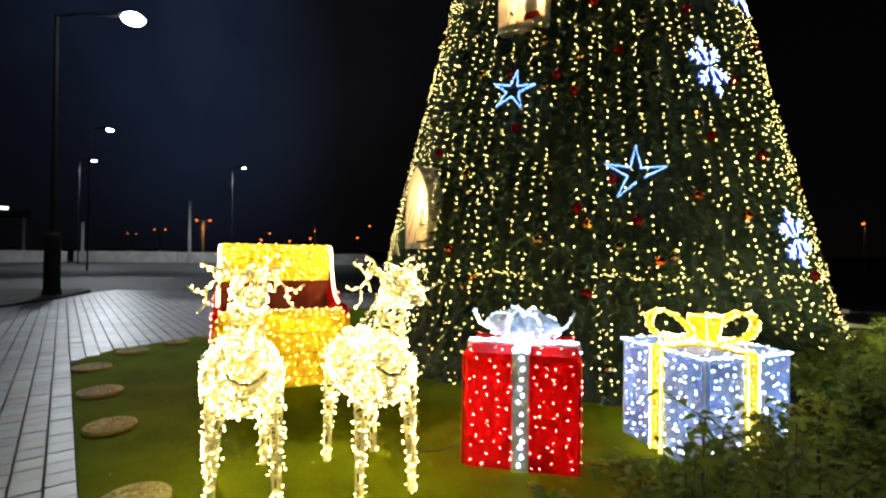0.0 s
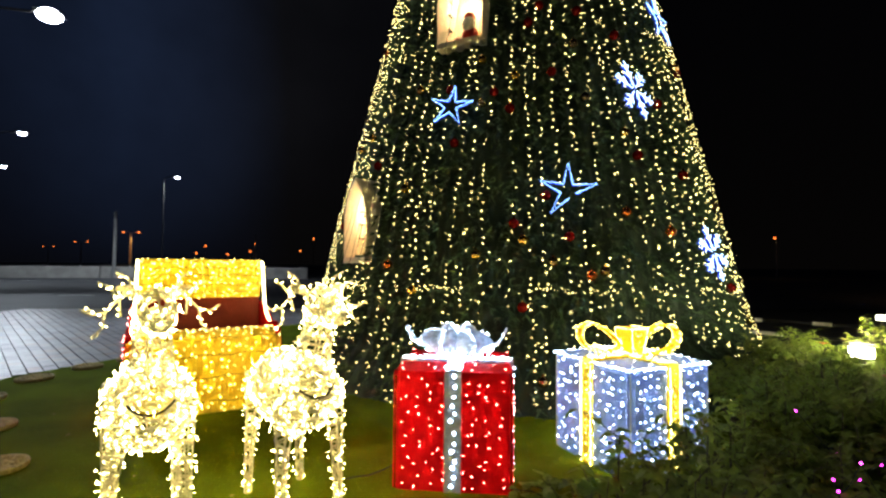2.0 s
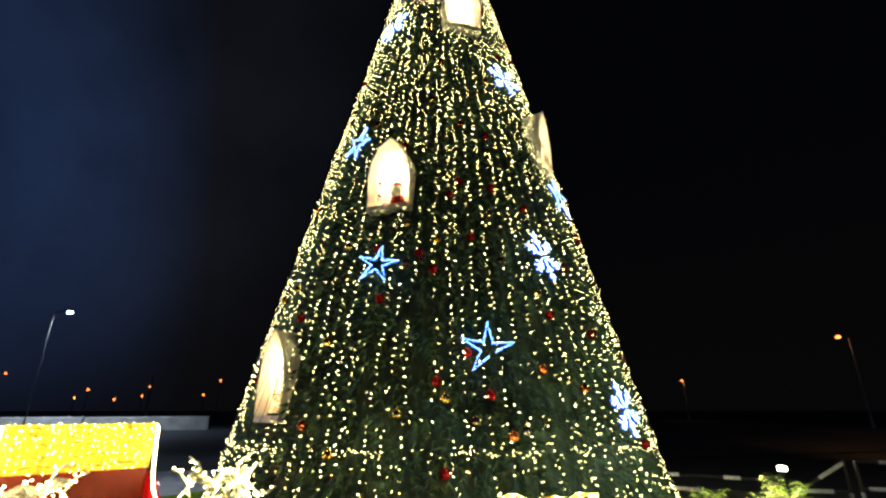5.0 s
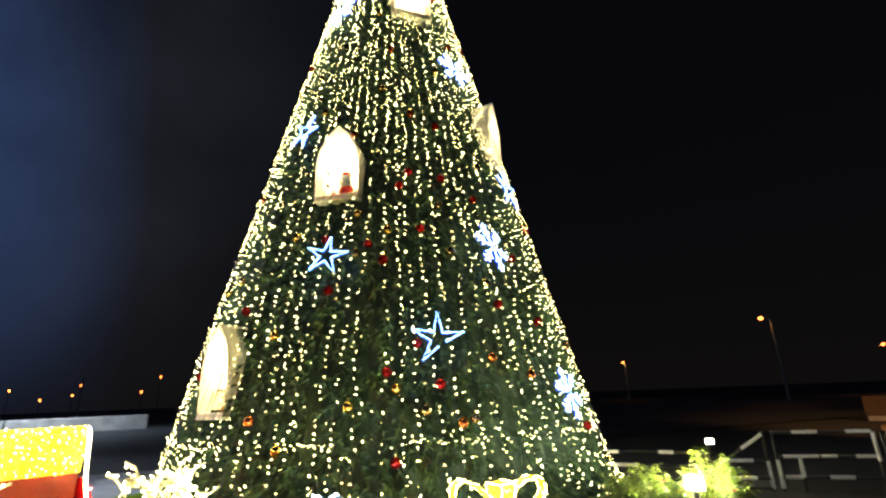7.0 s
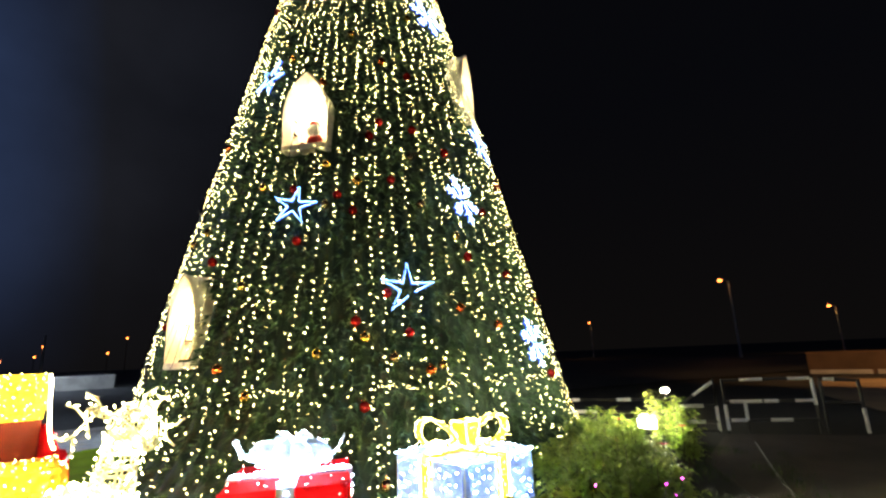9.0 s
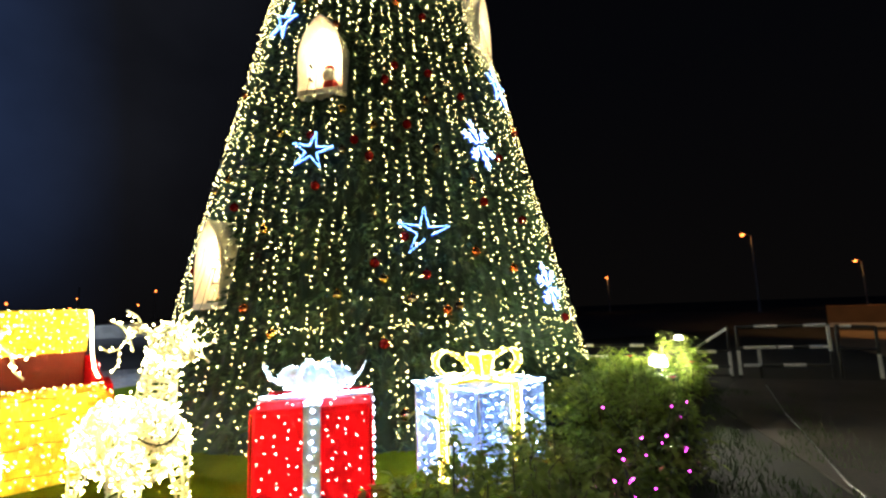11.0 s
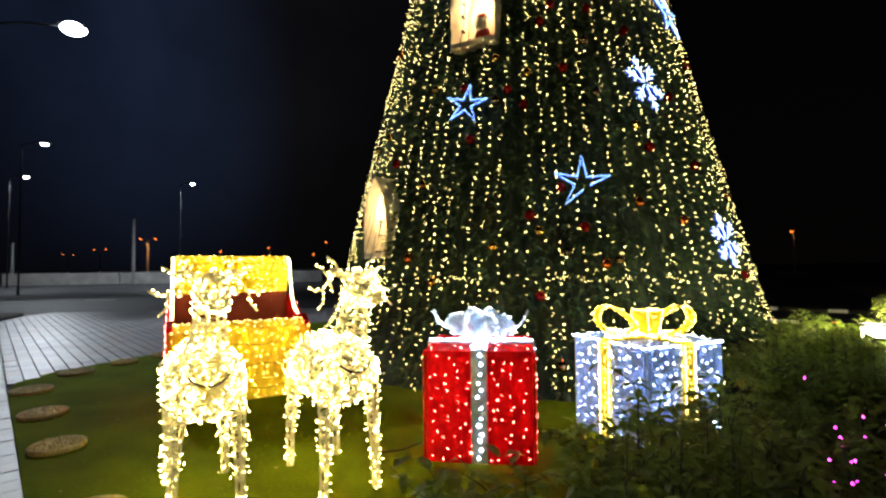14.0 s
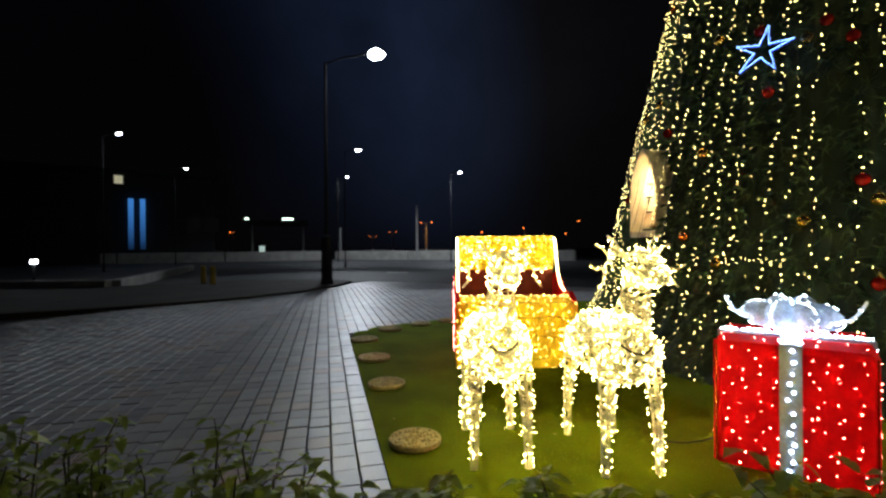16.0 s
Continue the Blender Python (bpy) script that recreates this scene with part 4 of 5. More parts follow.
def reindeer(place, yaw, label, seed, head_turn=0.0):
    ob = thing("reindeer_figure", place, label, "light figure", yaw, "light reindeer")
    wire_limb("body", [(0, 0.42, 0.78), (0, 0.36, 0.75), (0, 0.18, 0.715), (0, 0, 0.70), (0, -0.18, 0.725), (0, -0.29, 0.77), (0, -0.34, 0.80)],
              [0.06, 0.16, 0.205, 0.205, 0.205, 0.165, 0.09], ob, "", 13, 600, 16, seed)
    wire_limb("neck", [(0, -0.20, 0.82), (0, -0.29, 0.98), (0, -0.35, 1.15), (0, -0.37, 1.22)], [0.14, 0.095, 0.072, 0.066], ob, "", 8, 140, 9, seed + 1)
    hx = head_turn
    wire_limb("head", [(hx * 0.1, -0.30, 1.27), (hx * 0.2, -0.36, 1.27), (hx * 0.5, -0.44, 1.24), (hx * 0.9, -0.54, 1.20), (hx, -0.58, 1.19)], [0.05, 0.085, 0.08, 0.05, 0.03], ob, "", 7, 80, 8, seed + 2)
    for sg in (-1, 1):
        wire_limb("ear", [(sg * 0.06, -0.33, 1.31), (sg * 0.11, -0.33, 1.34), (sg * 0.155, -0.34, 1.35)], [0.012, 0.025, 0.006], ob, "", 3, 8, 4, seed + 5 + sg)
        an, ab = Mesh(), []
        s2 = sg * 0.85
        main = [(s2 * 0.04, -0.33, 1.31), (s2 * 0.10, -0.31, 1.34), (s2 * 0.17, -0.31, 1.30), (s2 * 0.23, -0.33, 1.24), (s2 * 0.29, -0.35, 1.23), (s2 * 0.34, -0.36, 1.26)]
        tines = [main, [(s2 * 0.10, -0.31, 1.34), (s2 * 0.13, -0.30, 1.40), (s2 * 0.19, -0.31, 1.43)], [(s2 * 0.17, -0.31, 1.30), (s2 * 0.22, -0.29, 1.36), (s2 * 0.27, -0.30, 1.38)],
                 [(s2 * 0.23, -0.33, 1.24), (s2 * 0.24, -0.36, 1.17), (s2 * 0.28, -0.37, 1.13)], [(s2 * 0.17, -0.31, 1.30), (s2 * 0.16, -0.34, 1.22)]]
        for tn in tines:
            an.tube(tn, 0.006, 5)
            for a, c in zip(tn, tn[1:]):
                a, c = Vector(a), Vector(c)
                for q in np.arange(0, 1, 0.036 / (c - a).length):
                    ab.append((a.lerp(c, float(q)) + Vector((rnd(-1, 1), rnd(-1, 1), rnd(-1, 1))).normalized() * 0.016, rnd(0.0026, 0.0040)))
        a = part("antler", an, M_WIRE, ob)
        bulb_part(ab, G_DEER, a, "warm white bulbs", 30)
    for sg in (-1, 1):
        wire_limb("leg", [(sg * 0.13, -0.22, 0.74), (sg * 0.155, -0.26, 0.48), (sg * 0.165, -0.27, 0.25), (sg * 0.17, -0.28, 0.0)], [0.078, 0.036, 0.024, 0.020], ob, "", 9, 60, 5, seed + 20 + sg)
        wire_limb("leg", [(sg * 0.13, 0.30, 0.76), (sg * 0.16, 0.34, 0.48), (sg * 0.165, 0.38, 0.25), (sg * 0.17, 0.36, 0.0)], [0.09, 0.038, 0.025, 0.021], ob, "", 9, 60, 5, seed + 30 + sg)
    wire_limb("tail", [(0, 0.43, 0.84), (0, 0.47, 0.80), (0, 0.48, 0.74)], [0.02, 0.03, 0.01], ob, "", 3, 10, 4, seed + 40)
    c = Mesh()  # breast band of dark wire
    c.tube([(0.10 * math.cos(q), -0.385 + 0.06 * (1 - abs(math.sin(q))), 0.745 + 0.05 * math.cos(q) ** 2) for q in np.linspace(math.pi, 2 * math.pi, 13)], 0.006, 5)
    part("collar", c, M_DARKWIRE, ob, "dark wire breast band")
    return ob


DL = "standing reindeer of white wire wrapped in warm white lights"
reindeer((-0.46, 3.03, 0), 30, DL, 100, 0.03)
reindeer((-1.19, 2.80, 0), 27, DL, 300, 0.02)

# ---- sleigh ----


def cloth_bulbs(mesh, corners, count, r, rng, lift=0.012):
    """Bulbs strewn over a flat four-cornered panel."""
    a, b2, c2, d2 = [Vector(q) for q in corners]
    n = (b2 - a).cross(d2 - a).normalized()
    cols = max(2, int(math.sqrt(count * (b2 - a).length / max((d2 - a).length, 0.01))))
    rows = max(2, int(count / cols))
    for i in range(cols):
        for k2 in range(rows):
            u, v = (i + 0.5 + rng.uniform(-.4, .4)) / cols, (k2 + 0.5 + rng.uniform(-.45, .45)) / rows
            p = a.lerp(b2, u).lerp(d2.lerp(c2, u), v)
            mesh.append((p + n * lift, r * rng.uniform(0.7, 1.3)))


sl = thing("sleigh", (-2.03, 5.75, 0), "red sleigh with gold tinsel panels and warm lights", "sleigh", 24)
rng = random.Random(5)
SIDE = [(0.10, 0.10), (0.10, 1.40), (0.03, 1.50), (-0.05, 1.46), (-0.12, 1.24), (-0.22, 1.03), (-0.36, 0.90), (-0.55, 0.84), (-0.78, 0.86), (-0.95, 0.80), (-1.02, 0.66), (-0.98, 0.30), (-0.88, 0.10)]
PANEL = [(0.10, 0.10), (0.10, 1.02), (-0.06, 1.04), (-0.20, 0.98)] + SIDE[6:]  # the red cloth ends at the arm, the lit rope frame goes on above it
for sg in (-1, 1):
    m = Mesh()
    k = len(PANEL)
    x0, x1 = sg * 0.625, sg * 0.68
    m.v = [(x0, y, z) for y, z in PANEL] + [(x1, y, z) for y, z in PANEL]
    m.face(*range(k))
    m.face(*range(2 * k - 1, k - 1, -1))
    for i in range(k):
        m.face(i, (i + 1) % k, (i + 1) % k + k, i + k)
    sd = part("side_panel", m, M_REDCLOTH, sl, "red tinsel side panel")
    bb = []
    for i in range(170):
        y, z = rng.uniform(-0.95, 0.08), rng.uniform(0.14, 1.0)
        if z < np.interp(y, [-1.02, -0.95, -0.55, -0.36, -0.22, -0.12, -0.05], [0.66, 0.8, 0.84, 0.9, 1.03, 1.24, 1.45]) - 0.03:
            bb.append((Vector((x1 + sg * 0.012, y, z)), rng.uniform(0.0022, 0.0036)))
    bulb_part(bb, G_REDB, sd, "small red bulbs", 60)
    rp = Mesh()
    rp.tube([(sg * 0.64, y, z) for y, z in SIDE[1:8]], 0.012, 6)
    part("rope_light", rp, G_ROPE, sd, "warm rope light along the edge")


def gold_panel(name, prof, half, label, bulbs, lift):
    """A panel that follows a profile in y and z across the sleigh."""
    m = Mesh()
    cols = 28
    for y, z in prof:
        for i in range(cols + 1):
            x = -half + 2 * half * i / cols
            m.v.append((x, y + 0.008 * math.sin(i * 2.4 + z * 9), z))
    for r2 in range(len(prof) - 1):
        for i in range(cols):
            a = r2 * (cols + 1) + i
            m.face(a, a + 1, a + cols + 2, a + cols + 1)
    n0 = len(m.v)
    m.v += [(x, y + 0.05, z) for x, y, z in m.v]
    for r2 in range(len(prof) - 1):
        for i in range(cols):
            a = n0 + r2 * (cols + 1) + i
            m.face(a + cols + 1, a + cols + 2, a + 1, a)
    gp = part(name, m, M_GOLDCLOTH, sl, label)
    bb = []
    lens = [math.hypot(prof[i + 1][0] - prof[i][0], prof[i + 1][1] - prof[i][1]) for i in range(len(prof) - 1)]
    for i in range(len(prof) - 1):
        (y0, z0), (y1, z1) = prof[i], prof[i + 1]
        cloth_bulbs(bb, [(-half, y0, z0), (half, y0, z0), (half, y1, z1), (-half, y1, z1)], int(bulbs * 0.45 * lens[i] / sum(lens)), 0.0045, rng, lift)
        cloth_bulbs(bb, [(-half, y0, z0), (half, y0, z0), (half, y1, z1), (-half, y1, z1)], int(bulbs * 0.55 * lens[i] / sum(lens)), 0.0056, rng, -0.022)
    bulb_part(bb, G_SLEIGH, gp, "amber bulbs under the tinsel", 150)
    w = Mesh()
    for z in np.linspace(0.12, 0.88, 5):
        i = z * (len(prof) - 1)
        a, f = prof[int(i)], i - int(i)
        c2 = prof[min(int(i) + 1, len(prof) - 1)]
        y, zz = a[0] + (c2[0] - a[0]) * f, a[1] + (c2[1] - a[1]) * f
        w.tube([(-half + 2 * half * q / 20, y - 0.012 + 0.006 * math.sin(q * 1.7), zz + 0.012 * math.sin(q * 1.1 + z * 20)) for q in range(21)], 0.003, 4)
    part("cable", w, M_DARKWIRE, gp)
    return gp


gold_panel("backrest_panel", [(-0.03, 1.08), (-0.07, 1.2), (-0.08, 1.34), (-0.06, 1.45), (0.0, 1.52)], 0.62, "gold tinsel backrest top", 330, 0.012)
gold_panel("front_panel", [(-0.88, 0.0), (-0.97, 0.18), (-1.04, 0.42), (-1.06, 0.60), (-1.00, 0.74), (-0.86, 0.80), (-0.70, 0.80)], 0.67, "rolled gold tinsel front", 620, 0.012)
m = Mesh()
m.box(-0.62, 0.02, 0.30, 0.62, 0.08, 1.10, 0.01)
part("backrest", m, M_MAROON, sl, "maroon backrest board")
m = Mesh()
m.box(-0.62, -0.85, 0.16, 0.62, 0.02, 0.50, 0.02)
part("seat", m, M_MAROON, sl, "maroon seat")
for sg in (-1, 1):
    m = Mesh()
    m.tube([(sg * 0.5, 0.3, 0.02), (sg * 0.5, -0.9, 0.02), (sg * 0.5, -1.1, 0.05), (sg * 0.5, -1.2, 0.14)], 0.02, 8)
    part("runner", m, M_POLE, sl)
    for y in (-0.7, 0.0):
        m = Mesh()
        m.tube([(sg * 0.5, y, 0.02), (sg * 0.5, y, 0.18)], 0.015, 6)
        part("strut", m, M_POLE, sl)

# ---- gift boxes ----


def gift_box(place, yaw, side, deep, height, cloth, bulb, count, ribbon, ribbon_bulb, label, bow):
    ob = thing("gift_box", place, label, "gift box", yaw, "lit gift boxes")
    rng = random.Random(int(side * 1000) + count)
    hx, hy = side / 2, deep / 2
    m = Mesh()
    k = 18
    # cloth walls, slightly billowed
    cr = 0.05
    rim = []
    for (x0, y0), (x1, y1) in (((-hx, -hy), (hx, -hy)), ((hx, -hy), (hx, hy)), ((hx, hy), (-hx, hy)), ((-hx, hy), (-hx, -hy))):
        d = Vector((x1 - x0, y1 - y0))
        nrm = Vector((d.y, -d.x)).normalized()
        for i in range(k):
            u = i / k
            soft_edge = min(u, 1 - u) * d.length
            rim.append((x0 + d.x * u - nrm.x * max(0, cr - soft_edge) * 0.6, y0 + d.y * u - nrm.y * max(0, cr - soft_edge) * 0.6, nrm, u))
    zs = [0.0, 0.04, 0.15, 0.3, 0.45, 0.6, height - 0.12, height - 0.04, height - 0.01, height]
    n = len(rim)
    for z in zs:
        for i, (x, y, nn, u) in enumerate(rim):
            w = 0.005 * math.sin(u * 23 + i * 0.2) * math.sin(math.pi * min(1, z / height)) - 0.012 * max(0, (z - height + 0.04) / 0.04)
            m.v.append((x + nn.x * w, y + nn.y * w, z))
    for r2 in range(len(zs) - 1):
        for i in range(n):
            a, b2 = r2 * n + i, r2 * n + (i + 1) % n
            m.face(a, b2, b2 + n, a + n)
    m.face(*range(n - 1, -1, -1))
    m.face(*range((len(zs) - 1) * n, len(zs) * n))
    bx = part("box", m, cloth, ob)
    b = []
    faces = [((-hx, -hy), (hx, -hy)), ((hx, -hy), (hx, hy)), ((hx, hy), (-hx, hy)), ((-hx, hy), (-hx, -hy))]
    for (x0, y0), (x1, y1) in faces:
        x0, y0, x1, y1 = x0 * 0.94 + x1 * 0.06, y0 * 0.94 + y1 * 0.06, x1 * 0.94 + x0 * 0.06, y1 * 0.94 + y0 * 0.06
        cloth_bulbs(b, [(x0, y0, 0.02), (x1, y1, 0.02), (x1, y1, height - 0.03), (x0, y0, height - 0.03)], count, 0.0034 if cloth is M_REDCLOTH else 0.0043, rng, 0.002)
        cloth_bulbs(b, [(x0, y0, 0.02), (x1, y1, 0.02), (x1, y1, height - 0.03), (x0, y0, height - 0.03)], count * 2 // 3, 0.0033 if cloth is M_REDCLOTH else 0.0030, rng, -0.03)
    cloth_bulbs(b, [(-hx, -hy, height), (hx, -hy, height), (hx, hy, height), (-hx, hy, height)], count // 3, 0.0032, rng, 0.008)
    b.sort(key=lambda s: s[0].y)
    bulb_part(b, bulb, bx, "bulbs strewn over the cloth", 220)
    for x in (-hx, hx):
        for y in (-hy, hy):
            fr = Mesh()
            fr.tube([(x * 0.955, y * 0.955, 0), (x * 0.955, y * 0.955, height - 0.03)], 0.006, 5)
            part("corner_wire", fr, M_WIRE if cloth is not M_REDCLOTH else M_ORANGEBALL, ob)
    if bow == "loops":  # bright piping round the lid's edge
        rim_spots = []
        for (x0, y0), (x1, y1) in faces:
            for i in range(44):
                u = (i + rng.random()) / 44
                rim_spots.append((Vector((x0 + (x1 - x0) * u, y0 + (y1 - y0) * u, height + rng.uniform(-0.012, 0.004))), rng.uniform(0.0028, 0.0045)))
        bulb_part(rim_spots, G_COLD, bx, "bulbs along the lid's edge", 0)
    # ribbons down each face and over the lid
    rw = 0.055
    for (x0, y0), (x1, y1) in faces:
        d = Vector((x1 - x0, y1 - y0)).normalized()
        nrm = Vector((d.y, -d.x))
        c2 = Vector(((x0 + x1) / 2, (y0 + y1) / 2)) + nrm * 0.012
        m = Mesh()
        pts = [(c2 - d * rw, 0.0), (c2 + d * rw, 0.0), (c2 + d * rw, height + 0.012), (c2 - d * rw, height + 0.012)]
        m.v = [(p.x, p.y, z) for p, z in pts] + [(p.x - nrm.x * 0.024, p.y - nrm.y * 0.024, z) for p, z in pts]
        for f in ((0, 1, 2, 3), (7, 6, 5, 4), (0, 4, 5, 1), (1, 5, 6, 2), (2, 6, 7, 3), (3, 7, 4, 0)):
            m.face(*f)
        rb = part("ribbon", m, ribbon, ob)
        b = []
        lamps = 13 if bow == "curls" else 20
        for i in range(lamps):
            z = (i + rng.uniform(0.25, 0.75)) / lamps * height
            q = c2 + d * rng.uniform(-0.018, 0.018) + nrm * 0.001
            b.append((Vector((q.x, q.y, z)), rng.uniform(0.0065, 0.0105) if bow == "curls" else rng.uniform(0.0024, 0.0040)))
        if bow == "loops":
            for sgn in (-1, 1):
                for i in range(80):
                    q = c2 + d * (rw * 0.92 * sgn + rng.uniform(-.006, .006)) + nrm * 0.012
                    b.append((Vector((q.x, q.y, (i + 0.5) / 80 * height)), rng.uniform(0.0027, 0.0042)))
        bulb_part(b, ribbon_bulb, rb, "bulbs along the ribbon", 15 if bow == "curls" else 40)
    for horiz in (0, 1):
        m = Mesh()
        if horiz:
            m.box(-hx, -rw, height, hx, rw, height + 0.014 + 0.004)
        else:
            m.box(-rw, -hy, height, rw, hy, height + 0.014)
        rb = part("ribbon", m, ribbon, ob)
        b = []
        for i in range(90):
            u, v = rng.uniform(-1, 1), rng.uniform(-1, 1) * rw
            b.append((Vector((u * hx, v, height + 0.026) if horiz else (v, u * hy, height + 0.022)), rng.uniform(0.0032, 0.006)))
        bulb_part(b, ribbon_bulb, rb, "bulbs along the ribbon", 0)
    return ob


def bow_strip(name, path, width, mat, bulb, parent, bulbs, edge_only, seed):
    """A band that follows a path in x and z and is width deep in y, with bulbs."""
    rng = random.Random(seed)
    m = Mesh()
    k = len(path)
    for dy in (-width / 2, width / 2):
        for s2 in (0, 0.012):
            m.v += [(x, y + dy, z + s2) for x, y, z in path]
    for i in range(k - 1):
        m.face(i, i + 1, 2 * k + i + 1, 2 * k + i)
        m.face(k + i, 3 * k + i, 3 * k + i + 1, k + i + 1)
        m.face(i, k + i, k + i + 1, i + 1)
        m.face(2 * k + i, 2 * k + i + 1, 3 * k + i + 1, 3 * k + i)
    ob = part(name, m, mat, parent)
    b = []
    for i in range(bulbs):
        u = rng.random() * (k - 1.001)
        a, c2 = Vector(path[int(u)]), Vector(path[int(u) + 1])
        p = a.lerp(c2, u - int(u))
        dy = rng.choice((-0.5, 0.5)) * width * rng.uniform(0.95, 1.06) if rng.random() < edge_only else rng.uniform(-0.5, 0.5) * width
        b.append((Vector((p.x, p.y + dy, p.z + 0.006 + rng.uniform(-0.010, 0.012))), rng.uniform(0.0022, 0.0038)))
    bulb_part(b, bulb, ob, "bulbs along the bow", 0)
    return ob


red = gift_box((0.61, 3.52, 0), -12, 0.80, 0.80, 0.77, M_REDCLOTH, G_REDB, 92, M_SILVERMESH, G_COLD, "large red lit gift box with a white bow on turf", "curls")
hb = 0.79
for i, (ang, reach, sx, sz, up) in enumerate(((185, 0.15, 0.12, 0.085, 0.10), (-5, 0.15, 0.12, 0.085, 0.10), (235, 0.10, 0.10, 0.09, 0.11), (305, 0.11, 0.10, 0.085, 0.10), (120, 0.13, 0.10, 0.09, 0.13), (60, 0.13, 0.10, 0.09, 0.13), (270, 0.02, 0.06, 0.06, 0.15))):
    q = radians(ang)
    puff = Mesh()  # a puffed loop of white mesh cloth
    puff.ball((0, 0, 0), 1.0, 14, 9, (sx, 0.08, sz))
    turn = pose(math.cos(q) * reach, math.sin(q) * reach, hb + 0.02 + up, 0, -18 if ang in (185, 120) else 18, ang + 10)
    puff.v = [tuple(turn @ (Vector(v) * (1 + 0.06 * math.sin(v[0] * 70)))) for v in puff.v]
    lp2 = part("bow_loop", puff, M_BOWMESH, red, "puffed white mesh loop", True)
    rng = random.Random(50 + i)
    spots = []
    for k2 in range(34):  # bulbs along the loop's seam, and some inside
        u = rng.uniform(0, 6.283)
        spots.append((turn @ Vector((sx * 1.05 * math.cos(u), 0.0, sz * 1.05 * math.sin(u))), rng.uniform(0.003, 0.0048)))
    for tip in (-0.55, 0.6):  # curved ribs across the puff
        for k2 in range(13):
            u = 0.25 + 2.64 * k2 / 12
            spots.append((turn @ Vector((sx * math.cos(u), -0.06 * math.sin(u) * (1 - tip * tip) ** 0.5 * 1.05, sz * tip * math.sin(u))), rng.uniform(0.0018, 0.0028)))
    for k2 in range(3):
        spots.append((turn @ Vector((sx * 0.5 * rng.uniform(-1, 1), 0.0, sz * 0.5 * rng.uniform(-1, 1))), 0.0045))
    bulb_part(spots, G_BOW, lp2, "bulbs along the bow", 0)
for i, (sx, sy) in enumerate(((-1, -0.1), (1, -0.15))):
    curl = [(sx * (0.16 + 0.20 * u), sy * u, hb + 0.05 + 0.19 * u * u + 0.02 * math.sin(u * 6)) for u in np.linspace(0, 1, 9)]
    bow_strip("bow_tail", curl, 0.10, M_BOWMESH, G_BOW, red, 60, 0.7, 70 + i)

blue = gift_box((2.0, 3.62, 0), 18.4, 0.82, 0.82, 0.765, M_SILVERCLOTH, G_COLD, 120, M_GOLDCLOTH, G_GOLD, "silver blue lit gift box with gold ribbons", "loops")
hb = 0.785
for i, sx in enumerate((-1, 1)):
    loop = []
    for u in np.linspace(0, 2 * math.pi, 23):
        loop.append((sx * (0.05 + 0.140 * (1 - math.cos(u))), -sx * (0.03 + 0.078 * (1 - math.cos(u))), hb + 0.05 + 0.045 * (1 - math.cos(u)) + 0.140 * math.sin(u) * math.sin(u / 2) ** 0.6 * (1 if u < math.pi else 0.8)))
    bow_strip("bow_loop", loop, 0.075, M_GOLDCLOTH, G_GOLD, blue, 260, 0.9, 90 + i)
kn, spots = Mesh(), []  # upright folded knot between the loops, wider at its top
kn.v = [(sx * (0.055 if z == 0 else 0.085), y - 0.02 * (z > 0), hb + 0.02 + z) for z in (0, 0.19) for sx, y in ((-1, -0.10), (1, -0.10), (1, 0.07), (-1, 0.07))]
for f in ((0, 1, 5, 4), (1, 2, 6, 5), (2, 3, 7, 6), (3, 0, 4, 7), (4, 5, 6, 7), (3, 2, 1, 0)):
    kn.face(*f)
knot = part("bow_knot", kn, M_GOLDCLOTH, blue, "upright gold knot")
rng = random.Random(95)
for a, c2 in ((0, 4), (1, 5), (4, 5), (5, 6), (4, 7), (2, 6), (3, 7)):
    a, c2 = Vector(kn.v[a]), Vector(kn.v[c2])
    spots += [(a.lerp(c2, (i + 0.5) / 22) + Vector((rng.uniform(-.004, .004), -0.004, rng.uniform(-.004, .004))), rng.uniform(0.0022, 0.0036)) for i in range(22)]
spots += [(Vector((rng.uniform(-.055, .055), -0.118, hb + rng.uniform(0.04, 0.19))), rng.uniform(0.0022, 0.0034)) for i in range(8)]
bulb_part(spots, G_SLEIGH, knot, "bulbs along the bow", 0)

# ---- stepping stones on the turf ----
for x, y, rr in ((-1.74, 2.68, 0.185), (-2.66, 3.78, 0.185), (-3.40, 4.68, 0.195), (-4.19, 5.62, 0.20), (-4.31, 6.54, 0.195), (-4.08, 7.2, 0.18), (-3.8, 7.75, 0.18)):
    ob = thing("stepping_stone", (x, y, 0), "round pebbled stepping stone lying on the turf", "stepping stone", rnd(0, 360), "stepping stones")
    m = Mesh()
    m.lathe([(rr * 0.98, 0), (rr, 0.012), (rr, 0.028), (rr * 0.97, 0.036), (rr * 0.9, 0.036)], 32)
    part("disc", m, M_STONE, ob)
    m = Mesh()
    for i in range(120):
        q, d = rnd(0, 6.28), rr * 0.9 * math.sqrt(random.random())
        m.ball((d * math.cos(q), d * math.sin(q), 0.036), 1, 6, 4, (rnd(0.009, 0.018), rnd(0.008, 0.014), rnd(0.006, 0.011)))
    part("pebble_layer", m, M_STONE, ob, "small pebbles set in the top", True, "stuff")

# ---- shrubs ----


